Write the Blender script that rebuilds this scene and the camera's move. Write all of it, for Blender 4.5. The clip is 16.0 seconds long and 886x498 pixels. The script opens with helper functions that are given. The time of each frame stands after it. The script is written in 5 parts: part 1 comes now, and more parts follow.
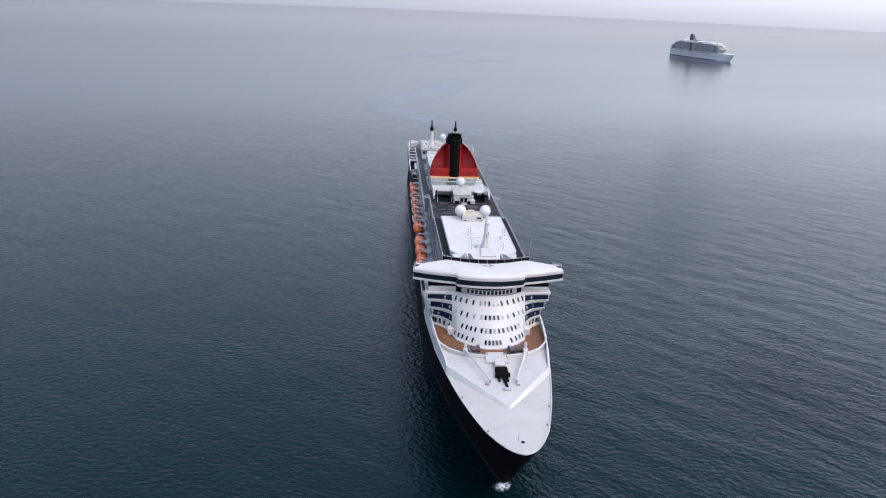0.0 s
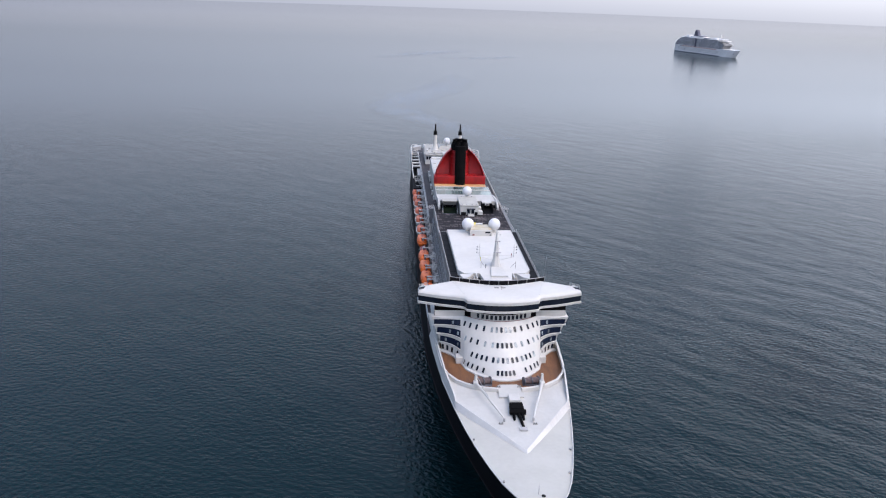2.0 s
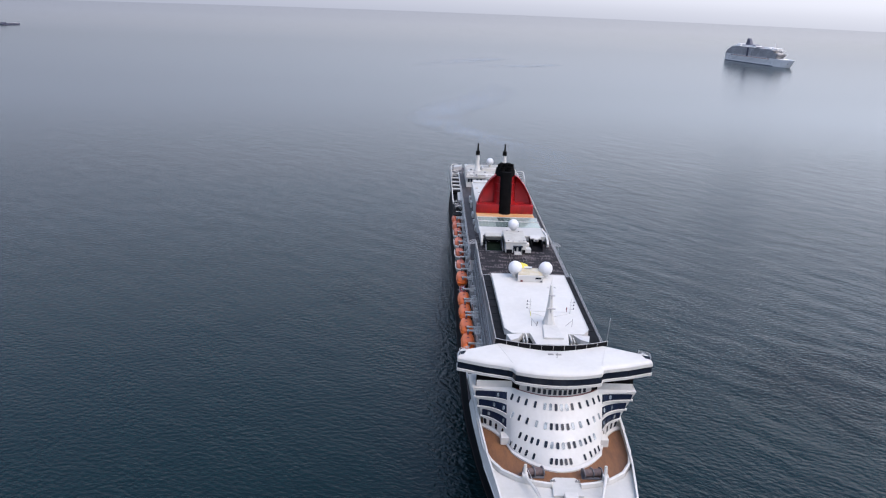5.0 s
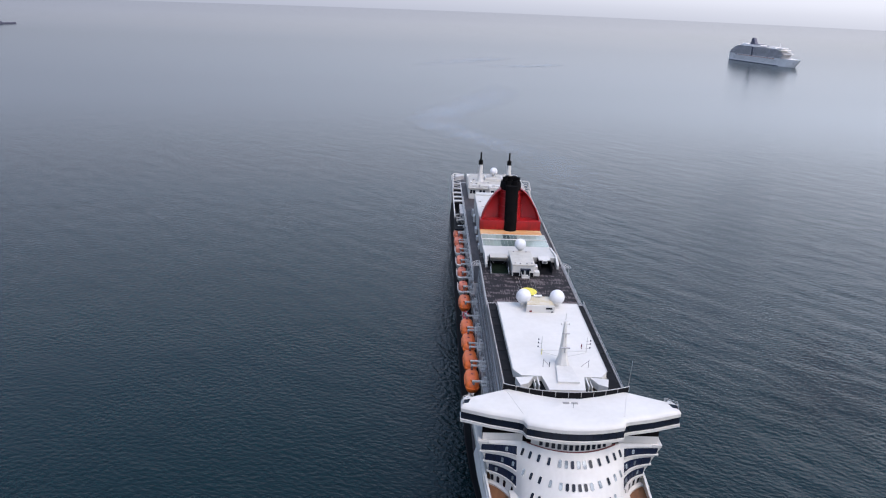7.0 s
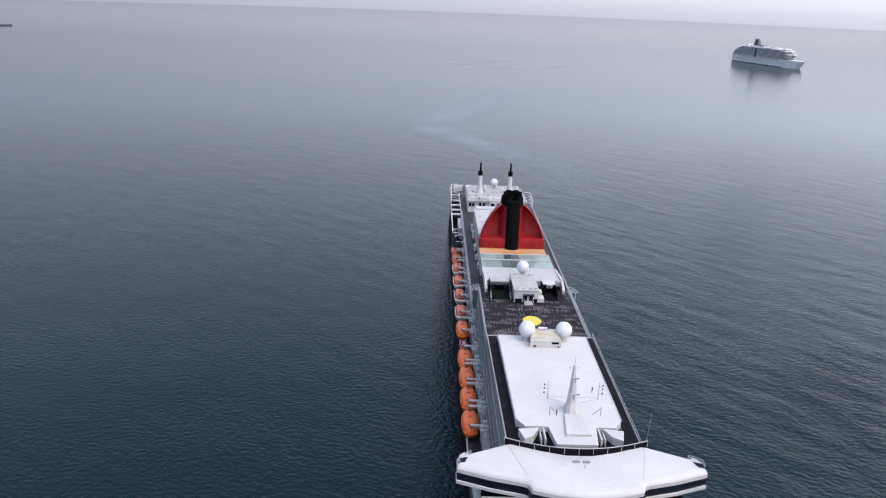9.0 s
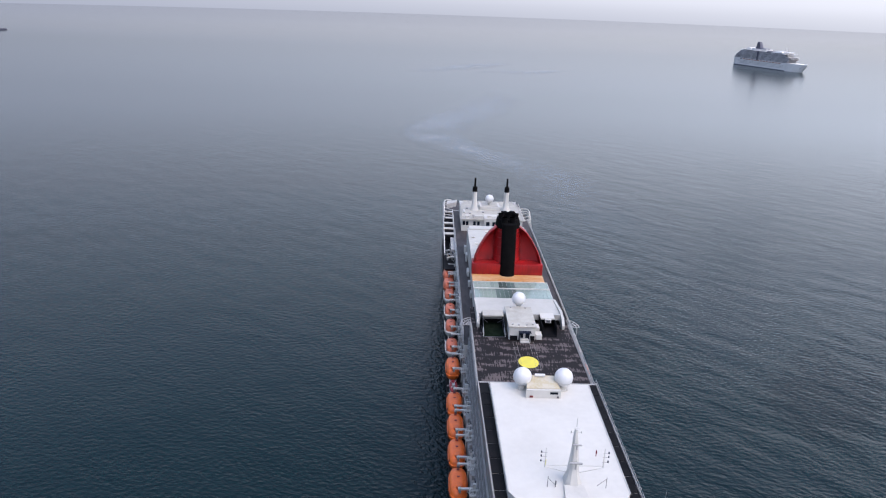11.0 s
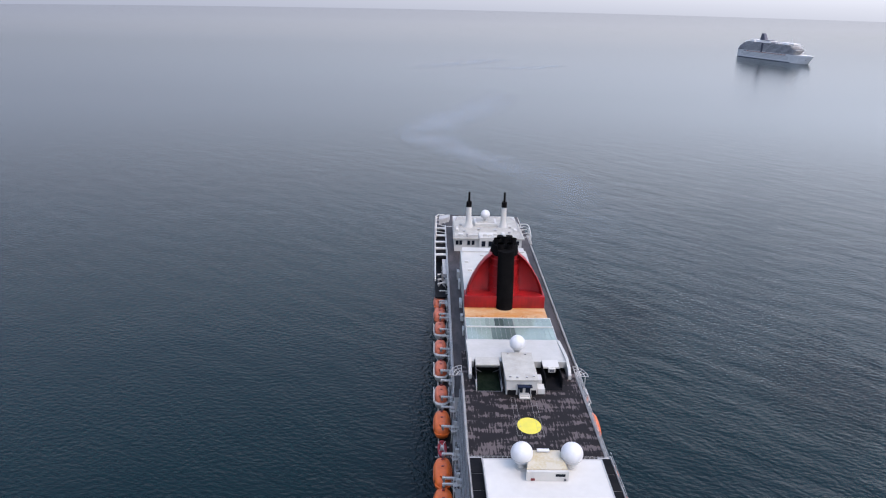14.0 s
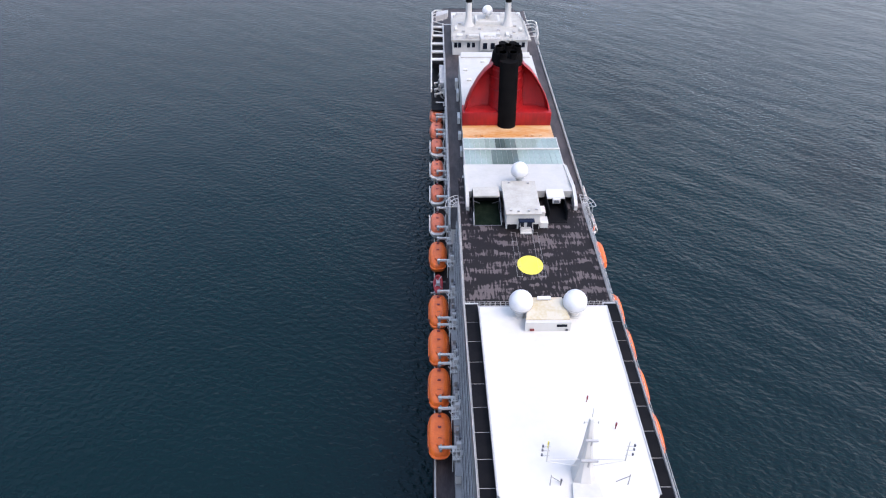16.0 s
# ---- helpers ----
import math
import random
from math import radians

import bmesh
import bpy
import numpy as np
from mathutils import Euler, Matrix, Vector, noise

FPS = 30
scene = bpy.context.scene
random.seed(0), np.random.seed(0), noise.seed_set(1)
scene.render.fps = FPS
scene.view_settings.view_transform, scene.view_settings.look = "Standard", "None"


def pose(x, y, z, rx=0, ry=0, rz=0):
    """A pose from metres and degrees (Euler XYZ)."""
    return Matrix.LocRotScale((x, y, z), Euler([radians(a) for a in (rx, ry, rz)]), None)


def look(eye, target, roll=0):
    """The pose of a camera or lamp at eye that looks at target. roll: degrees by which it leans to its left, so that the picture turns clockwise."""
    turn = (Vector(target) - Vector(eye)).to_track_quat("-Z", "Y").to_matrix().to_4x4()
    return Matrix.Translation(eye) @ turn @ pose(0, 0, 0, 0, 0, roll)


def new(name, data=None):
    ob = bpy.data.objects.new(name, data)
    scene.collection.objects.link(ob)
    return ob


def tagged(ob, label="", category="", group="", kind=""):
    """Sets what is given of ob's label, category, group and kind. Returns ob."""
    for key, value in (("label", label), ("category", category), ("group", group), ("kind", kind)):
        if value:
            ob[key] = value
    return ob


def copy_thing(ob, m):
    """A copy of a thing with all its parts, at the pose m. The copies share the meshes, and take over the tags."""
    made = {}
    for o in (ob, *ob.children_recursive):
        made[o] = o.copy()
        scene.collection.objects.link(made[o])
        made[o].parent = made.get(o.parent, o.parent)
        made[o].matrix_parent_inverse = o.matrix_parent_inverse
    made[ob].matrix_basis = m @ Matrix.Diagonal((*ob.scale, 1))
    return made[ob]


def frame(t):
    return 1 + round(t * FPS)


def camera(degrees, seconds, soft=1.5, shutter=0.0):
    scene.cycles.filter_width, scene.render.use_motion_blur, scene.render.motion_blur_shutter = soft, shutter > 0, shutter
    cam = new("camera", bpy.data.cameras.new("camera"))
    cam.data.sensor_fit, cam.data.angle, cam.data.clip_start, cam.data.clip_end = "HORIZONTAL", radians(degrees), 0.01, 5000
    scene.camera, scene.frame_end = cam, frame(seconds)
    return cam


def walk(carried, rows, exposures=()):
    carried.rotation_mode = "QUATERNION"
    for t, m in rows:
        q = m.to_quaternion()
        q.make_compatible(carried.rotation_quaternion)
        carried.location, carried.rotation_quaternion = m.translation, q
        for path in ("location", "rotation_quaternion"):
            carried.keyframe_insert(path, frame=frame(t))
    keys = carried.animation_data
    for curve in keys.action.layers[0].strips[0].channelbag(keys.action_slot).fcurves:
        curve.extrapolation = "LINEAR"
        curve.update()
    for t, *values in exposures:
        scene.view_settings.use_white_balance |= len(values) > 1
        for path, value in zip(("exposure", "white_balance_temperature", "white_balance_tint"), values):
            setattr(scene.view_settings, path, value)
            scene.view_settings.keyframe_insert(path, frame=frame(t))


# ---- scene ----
cam = camera(64.2, 16.0, soft=1.15)
EXPOSURES = [(0, 1.10, 6450, 18), (13.8, 1.10, 6450, 18), (15.2, 1.41, 6450, 18), (16, 1.44, 6450, 18)]
PATH = [
    (0, (-29.774, -115.363, 117.974), (-29.62, -113.49, 117.289), 2.4),
    (0.5, (-29.814, -110.746, 117.973), (-29.662, -108.874, 117.286), 2.2),
    (1, (-29.858, -106.121, 117.978), (-29.707, -104.25, 117.287), 2.1),
    (1.5, (-29.888, -101.498, 117.984), (-29.74, -99.627, 117.293), 2.0),
    (2, (-29.908, -96.806, 118.001), (-29.76, -94.936, 117.309), 2.0),
    (2.5, (-29.917, -91.849, 118.061), (-29.77, -89.979, 117.367), 2.0),
    (3, (-29.924, -86.491, 118.194), (-29.814, -84.617, 117.501), 2.0),
    (3.5, (-29.963, -80.874, 118.383), (-29.884, -78.998, 117.695), 2.0),
    (4, (-30.024, -75.414, 118.572), (-29.974, -73.534, 117.889), 2.2),
    (6.5, (-30.168, -50.209, 119.896), (-30.124, -48.33, 119.212), 2.2),
    (7, (-30.175, -45.344, 119.99), (-30.131, -43.466, 119.303), 2.2),
    (7.5, (-30.098, -40.631, 120.041), (-30.054, -38.752, 119.356), 2.1),
    (8, (-29.841, -36.05, 120.075), (-29.797, -34.171, 119.389), 2.2),
    (8.5, (-29.342, -31.437, 120.126), (-29.299, -29.558, 119.441), 2.0),
    (9, (-28.613, -26.612, 120.206), (-28.571, -24.733, 119.521), 2.1),
    (11.5, (-24.218, -1.428, 121.095), (-24.178, 0.453, 120.418), 1.9),
    (12, (-23.412, 3.496, 121.149), (-23.374, 5.377, 120.471), 1.7),
    (12.5, (-22.708, 8.346, 121.188), (-22.671, 10.227, 120.509), 1.6),
    (13, (-22.093, 13.093, 121.223), (-22.057, 14.974, 120.545), 1.5),
    (13.5, (-21.503, 17.69, 121.257), (-21.466, 19.571, 120.578), 1.4),
    (14, (-20.899, 22.111, 121.282), (-20.863, 23.988, 120.591), 1.2),
    (14.5, (-20.325, 26.397, 121.291), (-20.288, 28.219, 120.469), 1.2),
    (15, (-19.656, 30.837, 121.335), (-19.620, 32.562, 120.324), 1.0),
    (15.5, (-18.944, 35.453, 121.393), (-18.913, 37.103, 120.263), 0.8),
    (16, (-18.176, 40.101, 121.424), (-18.154, 41.693, 120.213), 0.2),
]
walk(cam, [(t, look(eye, target, roll)) for t, eye, target, roll in PATH], EXPOSURES)

# ---- world, sun, exposure ----
SUN_AZ, SUN_EL = 128.0, 58.0   # degrees: from +y towards +x, and above the horizon
world = bpy.data.worlds.new("overcast_sky")
scene.world = world
world.use_nodes = True
wn = world.node_tree.nodes
sky = wn.new("ShaderNodeTexSky")
sky.sky_type = "NISHITA"
sky.sun_disc = False
sky.sun_elevation = radians(SUN_EL)
sky.sun_rotation = radians(SUN_AZ)
sky.air_density, sky.dust_density, sky.ozone_density = 1.7, 2.6, 3.0
world.node_tree.links.new(sky.outputs[0], wn["Background"].inputs[0])
wn["Background"].inputs[1].default_value = 0.15
sun = new("sun", bpy.data.lights.new("sun", "SUN"))
sun.data.energy, sun.data.angle, sun.data.color = 0.5, radians(40), (1.0, 0.98, 0.96)
_d = Vector((math.sin(radians(SUN_AZ)) * math.cos(radians(SUN_EL)), math.cos(radians(SUN_AZ)) * math.cos(radians(SUN_EL)), math.sin(radians(SUN_EL))))
sun.matrix_world = look(_d * 300, (0, 0, 0))


# ---- materials ----
def mat(name, col, rough=0.5, metal=0.0, col2=None, scale=0.3, mix=0.5, bump=0.0, bscale=4.0, stretch=(1, 1, 1), fine=None, ior=1.45, rand=0.0, streak=None, weight=0.45, shift=0.0):
    """Paint or deck: two scales of variation, fine relief. stretch: how the grain runs; streak: a second stretch for the fine scale."""
    m = bpy.data.materials.new(name)
    m.use_nodes = True
    n, l = m.node_tree.nodes, m.node_tree.links
    b = n["Principled BSDF"]
    b.inputs["Roughness"].default_value, b.inputs["Metallic"].default_value, b.inputs["IOR"].default_value = rough, metal, ior
    c1 = (*col, 1)
    c2 = (*(col2 or [v * 0.86 for v in col]), 1)
    co = n.new("ShaderNodeTexCoord")
    mp = n.new("ShaderNodeMapping")
    mp.inputs["Scale"].default_value = stretch
    l.new(co.outputs["Object"], mp.inputs[0])
    big = n.new("ShaderNodeTexNoise")
    big.inputs["Scale"].default_value, big.inputs["Detail"].default_value = scale, 5
    l.new(mp.outputs[0], big.inputs[0])
    mp2 = n.new("ShaderNodeMapping")
    mp2.inputs["Scale"].default_value = streak or stretch
    l.new(co.outputs["Object"], mp2.inputs[0])
    small = n.new("ShaderNodeTexNoise")
    small.inputs["Scale"].default_value, small.inputs["Detail"].default_value = fine or scale * 7, 4
    l.new(mp2.outputs[0], small.inputs[0])
    add = n.new("ShaderNodeMath")
    add.operation = "MULTIPLY_ADD"
    add.inputs[1].default_value = weight
    l.new(small.outputs[0], add.inputs[0])
    l.new(big.outputs[0], add.inputs[2])
    ramp = n.new("ShaderNodeValToRGB")
    e = ramp.color_ramp.elements
    mid = 0.5 + 0.5 * weight + shift
    e[0].position, e[1].position = mid - 0.25 * mix, mid + 0.25 * mix
    e[0].color, e[1].color = c1, c2
    l.new(add.outputs[0], ramp.inputs[0])
    out = ramp.outputs[0]
    if rand:
        info = n.new("ShaderNodeObjectInfo")
        hsv = n.new("ShaderNodeHueSaturation")
        mr = n.new("ShaderNodeMapRange")
        mr.inputs[3].default_value, mr.inputs[4].default_value = 1 - rand, 1 + rand
        l.new(info.outputs["Random"], mr.inputs[0])
        l.new(mr.outputs[0], hsv.inputs["Value"])
        l.new(out, hsv.inputs["Color"])
        out = hsv.outputs[0]
    l.new(out, b.inputs["Base Color"])
    if bump:
        bn = n.new("ShaderNodeTexNoise")
        bn.inputs["Scale"].default_value, bn.inputs["Detail"].default_value = bscale, 4
        l.new(mp.outputs[0], bn.inputs[0])
        bp = n.new("ShaderNodeBump")
        bp.inputs["Strength"].default_value, bp.inputs["Distance"].default_value = bump, 0.05
        l.new(bn.outputs[0], bp.inputs["Height"])
        l.new(bp.outputs[0], b.inputs["Normal"])
    return m


M = {}
M["white"] = mat("white_paint", (0.53, 0.508, 0.468), 0.45, col2=(0.44, 0.42, 0.385), scale=0.15, mix=0.9, bump=0.1, streak=(1, 1, 0.15))
M["roof"] = mat("white_roof_coating", (0.535, 0.512, 0.47), 0.6, col2=(0.475, 0.453, 0.413), scale=0.12, mix=0.9, bump=0.15)
M["casing"] = mat("dulled_white_casing_paint", (0.455, 0.437, 0.402), 0.55, col2=(0.385, 0.37, 0.335), scale=0.2, mix=0.9, bump=0.15)
M["foredeck"] = mat("pale_grey_deck_paint", (0.430, 0.415, 0.368), 0.6, col2=(0.385, 0.370, 0.325), scale=0.14, mix=0.8, bump=0.15, bscale=2)
M["upper_deck"] = mat("off_white_deck_paint", (0.462, 0.447, 0.412), 0.6, col2=(0.405, 0.390, 0.355), scale=0.16, mix=0.8, bump=0.15, bscale=2)
M["hull"] = mat("black_hull_paint", (0.006, 0.007, 0.009), 0.55, col2=(0.011, 0.011, 0.012), scale=0.1, mix=0.8, ior=1.1, streak=(1, 1, 0.1))
M["boot"] = mat("red_boot_topping", (0.022, 0.007, 0.007), 0.7, col2=(0.014, 0.006, 0.006), scale=0.2)
M["red"] = mat("red_funnel_paint", (0.33, 0.007, 0.008), 0.42, col2=(0.19, 0.006, 0.007), scale=0.25, mix=0.8, streak=(1, 1, 0.15), bump=0.1)
M["black"] = mat("sooty_black_paint", (0.0022, 0.0021, 0.0023), 0.85, col2=(0.006, 0.0055, 0.0055), scale=0.4, mix=0.7, ior=1.15, bump=0.2)
M["glass"] = mat("dark_window_glass", (0.006, 0.009, 0.015), 0.12, col2=(0.010, 0.014, 0.022), scale=0.2, rand=0.3, ior=1.3)
# pale glass; in the flank bands its colour stands in for reflections
M["glass_pale"] = mat("pale_window_glass", (0.30, 0.33, 0.33), 0.15, col2=(0.12, 0.14, 0.15), scale=0.6, mix=0.4, rand=0.4)
M["navy"] = mat("navy_glass_band", (0.006, 0.011, 0.028), 0.2, col2=(0.010, 0.016, 0.034), scale=0.3, ior=1.28)
M["teak"] = mat("wet_worn_teak_deck", (0.008, 0.0055, 0.0055), 0.7, col2=(0.095, 0.075, 0.072), scale=0.5, mix=0.30, stretch=(0.35, 1.1, 1), fine=1.0, streak=(2.6, 0.38, 1), bump=0.2, weight=0.8, shift=0.11, ior=1.3)
M["walkway"] = mat("dark_teak_walkway", (0.017, 0.0115, 0.0115), 0.6, col2=(0.052, 0.040, 0.038), scale=0.3, mix=0.6, stretch=(2, 0.6, 1), bump=0.2)
M["brown"] = mat("brown_teak_promenade", (0.18, 0.078, 0.032), 0.5, col2=(0.115, 0.052, 0.025), scale=0.4, mix=0.7, stretch=(2, 0.5, 1), bump=0.2)
M["orange"] = mat("orange_lifeboat_fibreglass", (0.70, 0.135, 0.018), 0.35, col2=(0.53, 0.09, 0.014), scale=0.5, mix=0.7, rand=0.08, bump=0.1)
M["faded"] = mat("faded_orange_fibreglass", (0.55, 0.13, 0.055), 0.4, col2=(0.40, 0.085, 0.038), scale=0.5, mix=0.7, rand=0.08, bump=0.1)
M["brown_red"] = mat("dark_red_hatch_paint", (0.16, 0.02, 0.02), 0.4, scale=1.0)
M["rescue"] = mat("red_rescue_boat_rubber", (0.32, 0.03, 0.035), 0.5, scale=1.0)
M["panel"] = mat("dark_solar_panel", (0.005, 0.005, 0.006), 0.55, col2=(0.009, 0.0085, 0.009), scale=0.3, rand=0.25, ior=1.15)
M["grey"] = mat("grey_steel", (0.26, 0.25, 0.235), 0.5, col2=(0.18, 0.172, 0.16), scale=0.8, mix=0.8)
M["pale_grey"] = mat("pale_grey_steel", (0.40, 0.39, 0.37), 0.5, col2=(0.30, 0.29, 0.28), scale=0.8, mix=0.8)
M["dark_grey"] = mat("dark_grey_screen", (0.07, 0.07, 0.08), 0.4, col2=(0.11, 0.11, 0.12), scale=0.5)
# near-black for dark parts, and for shade painted on the deckhouse front
M["dark"] = mat("near_black_matt", (0.010, 0.010, 0.011), 0.8, scale=0.5, ior=1.1)
M["pane"] = mat("greenish_roof_glass", (0.30, 0.36, 0.31), 0.1, col2=(0.13, 0.17, 0.145), scale=0.12, mix=0.9, rand=0.15, ior=1.6)
M["pane_darker"] = mat("darker_roof_glass", (0.055, 0.078, 0.07), 0.1, col2=(0.11, 0.14, 0.125), scale=0.3, mix=0.9, rand=0.3, ior=1.6)
M["tan"] = mat("orange_varnished_wood", (0.46, 0.175, 0.03), 0.5, col2=(0.52, 0.34, 0.19), scale=0.18, mix=0.6, stretch=(0.6, 1.5, 1))
M["yellow"] = mat("yellow_deck_paint", (0.66, 0.56, 0.05), 0.5, col2=(0.55, 0.47, 0.07), scale=0.6, mix=0.8)
M["cream"] = mat("cream_roof_paint", (0.42, 0.34, 0.20), 0.55, col2=(0.48, 0.43, 0.33), scale=0.3)
M["weathered"] = mat("weathered_cream_paint", (0.42, 0.395, 0.345), 0.55, col2=(0.31, 0.29, 0.25), scale=0.35, mix=0.8, bump=0.1)
M["breakwater"] = mat("pale_breakwater_paint", (0.54, 0.52, 0.49), 0.5, col2=(0.46, 0.44, 0.41), scale=0.2, mix=0.8, bump=0.1)
M["balcony"] = mat("weathered_grey_balcony_paint", (0.10, 0.094, 0.094), 0.55, col2=(0.18, 0.172, 0.17), scale=0.5, mix=0.7)
M["dome"] = mat("white_radome_gelcoat", (0.60, 0.595, 0.59), 0.35, col2=(0.55, 0.545, 0.54), scale=0.3)
M["green"] = mat("dark_green_mat", (0.004, 0.008, 0.005), 0.9, col2=(0.009, 0.014, 0.009), scale=0.6, ior=1.1)
# far paints: lighter base colours stand in for distance haze
M["far_white"] = mat("distant_white_paint", (0.72, 0.69, 0.66), 0.5, col2=(0.60, 0.575, 0.55), mix=0.8, scale=0.03)
M["far_grey"] = mat("distant_balcony_glass", (0.12, 0.115, 0.13), 0.5, col2=(0.22, 0.21, 0.225), scale=0.12)
M["far_orange"] = mat("distant_hazed_orange_paint", (0.50, 0.27, 0.20), 0.5, col2=(0.42, 0.24, 0.19), scale=0.1)
M["far_dark"] = mat("distant_dark_paint", (0.07, 0.07, 0.10), 0.5, scale=0.05)


def sea_material():
    m = bpy.data.materials.new("sea_water")
    m.use_nodes = True
    n, l = m.node_tree.nodes, m.node_tree.links
    b = n["Principled BSDF"]
    b.inputs["IOR"].default_value = 1.26
    b.inputs["Roughness"].default_value = 0.08
    co = n.new("ShaderNodeTexCoord")

    def noise_at(scale, sx, sy, turn, detail=3.0):
        mp = n.new("ShaderNodeMapping")
        mp.vector_type = "TEXTURE"   # turned first, then stretched along the crests
        mp.inputs["Rotation"].default_value = (0, 0, radians(turn))
        mp.inputs["Scale"].default_value = (1 / sx, 1 / sy, 1)
        l.new(co.outputs["Object"], mp.inputs[0])
        t = n.new("ShaderNodeTexNoise")
        t.inputs["Scale"].default_value, t.inputs["Detail"].default_value = scale, detail
        l.new(mp.outputs[0], t.inputs[0])
        return t.outputs[0]

    def math_node(op, a, v, c=None):
        k = n.new("ShaderNodeMath")
        k.operation = op
        l.new(a, k.inputs[0])
        if isinstance(v, float):
            k.inputs[1].default_value = v
        else:
            l.new(v, k.inputs[1])
        if c is not None:
            l.new(c, k.inputs[2])
        return k.outputs[0]

    swell = noise_at(0.085, 0.5, 1.2, -45, 4.0)
    chop = noise_at(0.70, 0.85, 1.15, -20, 4.0)
    patch = noise_at(0.006, 1.0, 2.0, 15, 4.0)
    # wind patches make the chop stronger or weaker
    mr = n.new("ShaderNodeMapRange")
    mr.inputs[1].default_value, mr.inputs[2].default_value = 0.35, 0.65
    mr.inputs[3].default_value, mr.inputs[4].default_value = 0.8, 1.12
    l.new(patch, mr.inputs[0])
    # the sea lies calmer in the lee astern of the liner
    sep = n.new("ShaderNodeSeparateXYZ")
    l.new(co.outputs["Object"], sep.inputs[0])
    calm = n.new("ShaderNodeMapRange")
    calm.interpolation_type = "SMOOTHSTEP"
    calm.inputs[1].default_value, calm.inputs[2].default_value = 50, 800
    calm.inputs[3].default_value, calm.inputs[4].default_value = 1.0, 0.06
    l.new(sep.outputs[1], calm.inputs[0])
    # the windward side is choppier than the lee side
    side = n.new("ShaderNodeMapRange")
    side.interpolation_type = "SMOOTHSTEP"
    side.inputs[1].default_value, side.inputs[2].default_value = -60, 90
    side.inputs[3].default_value, side.inputs[4].default_value = -0.5, 0.3
    l.new(sep.outputs[0], side.inputs[0])
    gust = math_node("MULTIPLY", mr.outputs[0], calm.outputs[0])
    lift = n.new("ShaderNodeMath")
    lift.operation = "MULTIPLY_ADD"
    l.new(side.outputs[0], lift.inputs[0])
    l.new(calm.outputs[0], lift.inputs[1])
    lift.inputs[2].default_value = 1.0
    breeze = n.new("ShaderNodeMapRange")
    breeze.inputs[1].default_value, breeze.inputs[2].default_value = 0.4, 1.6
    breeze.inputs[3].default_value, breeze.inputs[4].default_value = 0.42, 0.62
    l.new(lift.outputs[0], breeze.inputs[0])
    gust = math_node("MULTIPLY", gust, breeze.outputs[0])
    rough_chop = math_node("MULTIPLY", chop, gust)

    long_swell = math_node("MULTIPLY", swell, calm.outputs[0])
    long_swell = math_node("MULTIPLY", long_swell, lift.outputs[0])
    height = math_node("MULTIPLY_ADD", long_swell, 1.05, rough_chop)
    bp = n.new("ShaderNodeBump")
    bp.inputs["Strength"].default_value, bp.inputs["Distance"].default_value = 0.5, 1.7
    l.new(height, bp.inputs["Height"])
    l.new(bp.outputs[0], b.inputs["Normal"])
    # far out, ripples too fine to see blur what the water mirrors
    fine = n.new("ShaderNodeMapRange")
    fine.inputs[1].default_value, fine.inputs[2].default_value = 200, 900
    fine.inputs[3].default_value, fine.inputs[4].default_value = 0.08, 0.18
    l.new(sep.outputs[1], fine.inputs[0])
    # and out at the rim it lies glassy under the haze
    glassy = n.new("ShaderNodeMapRange")
    glassy.inputs[1].default_value, glassy.inputs[2].default_value = 1650, 3000
    glassy.inputs[3].default_value, glassy.inputs[4].default_value = 1.0, 0.3
    l.new(sep.outputs[1], glassy.inputs[0])
    l.new(math_node("MULTIPLY", fine.outputs[0], glassy.outputs[0]), b.inputs["Roughness"])
    ramp = n.new("ShaderNodeValToRGB")
    e = ramp.color_ramp.elements
    e[0].position, e[1].position = 0.3, 0.7
    e[0].color, e[1].color = (0.0002, 0.0074, 0.0081, 1), (0.0005, 0.0094, 0.0103, 1)
    l.new(patch, ramp.inputs[0])
    l.new(ramp.outputs[0], b.inputs["Base Color"])
    return m


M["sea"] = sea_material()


# ---- mesh helpers ----
def box(bm, x0, x1, y0, y1, z0, z1, bev=0.0):
    r = bmesh.ops.create_cube(bm, size=1, matrix=Matrix.Translation(((x0 + x1) / 2, (y0 + y1) / 2, (z0 + z1) / 2)) @ Matrix.Diagonal((abs(x1 - x0), abs(y1 - y0), abs(z1 - z0), 1)))
    if bev:
        ed = list({e for v in r["verts"] for e in v.link_edges})
        bmesh.ops.bevel(bm, geom=ed, offset=bev, segments=2, affect="EDGES", profile=0.6)
    return bm


def prism(bm, pts, z0, z1):
    """An upright prism on a plan outline; z1 may be a function of (x, y)."""
    top = z1 if callable(z1) else (lambda x, y: z1)
    bot = z0 if callable(z0) else (lambda x, y: z0)
    a = [bm.verts.new((x, y, bot(x, y))) for x, y in pts]
    c = [bm.verts.new((x, y, top(x, y))) for x, y in pts]
    k = len(pts)
    fs = [bm.faces.new(list(reversed(a))), bm.faces.new(c)]
    for i in range(k):
        fs.append(bm.faces.new((a[i], a[(i + 1) % k], c[(i + 1) % k], c[i])))
    bmesh.ops.recalc_face_normals(bm, faces=fs)
    return bm


def tube(bm, p, q, r, r2=None, seg=8):
    p, q = Vector(p), Vector(q)
    d = q - p
    m = Matrix.Translation((p + q) / 2) @ d.to_track_quat("Z", "Y").to_matrix().to_4x4()
    bmesh.ops.create_cone(bm, cap_ends=True, segments=seg, radius1=r, radius2=r if r2 is None else r2, depth=d.length, matrix=m)
    return bm


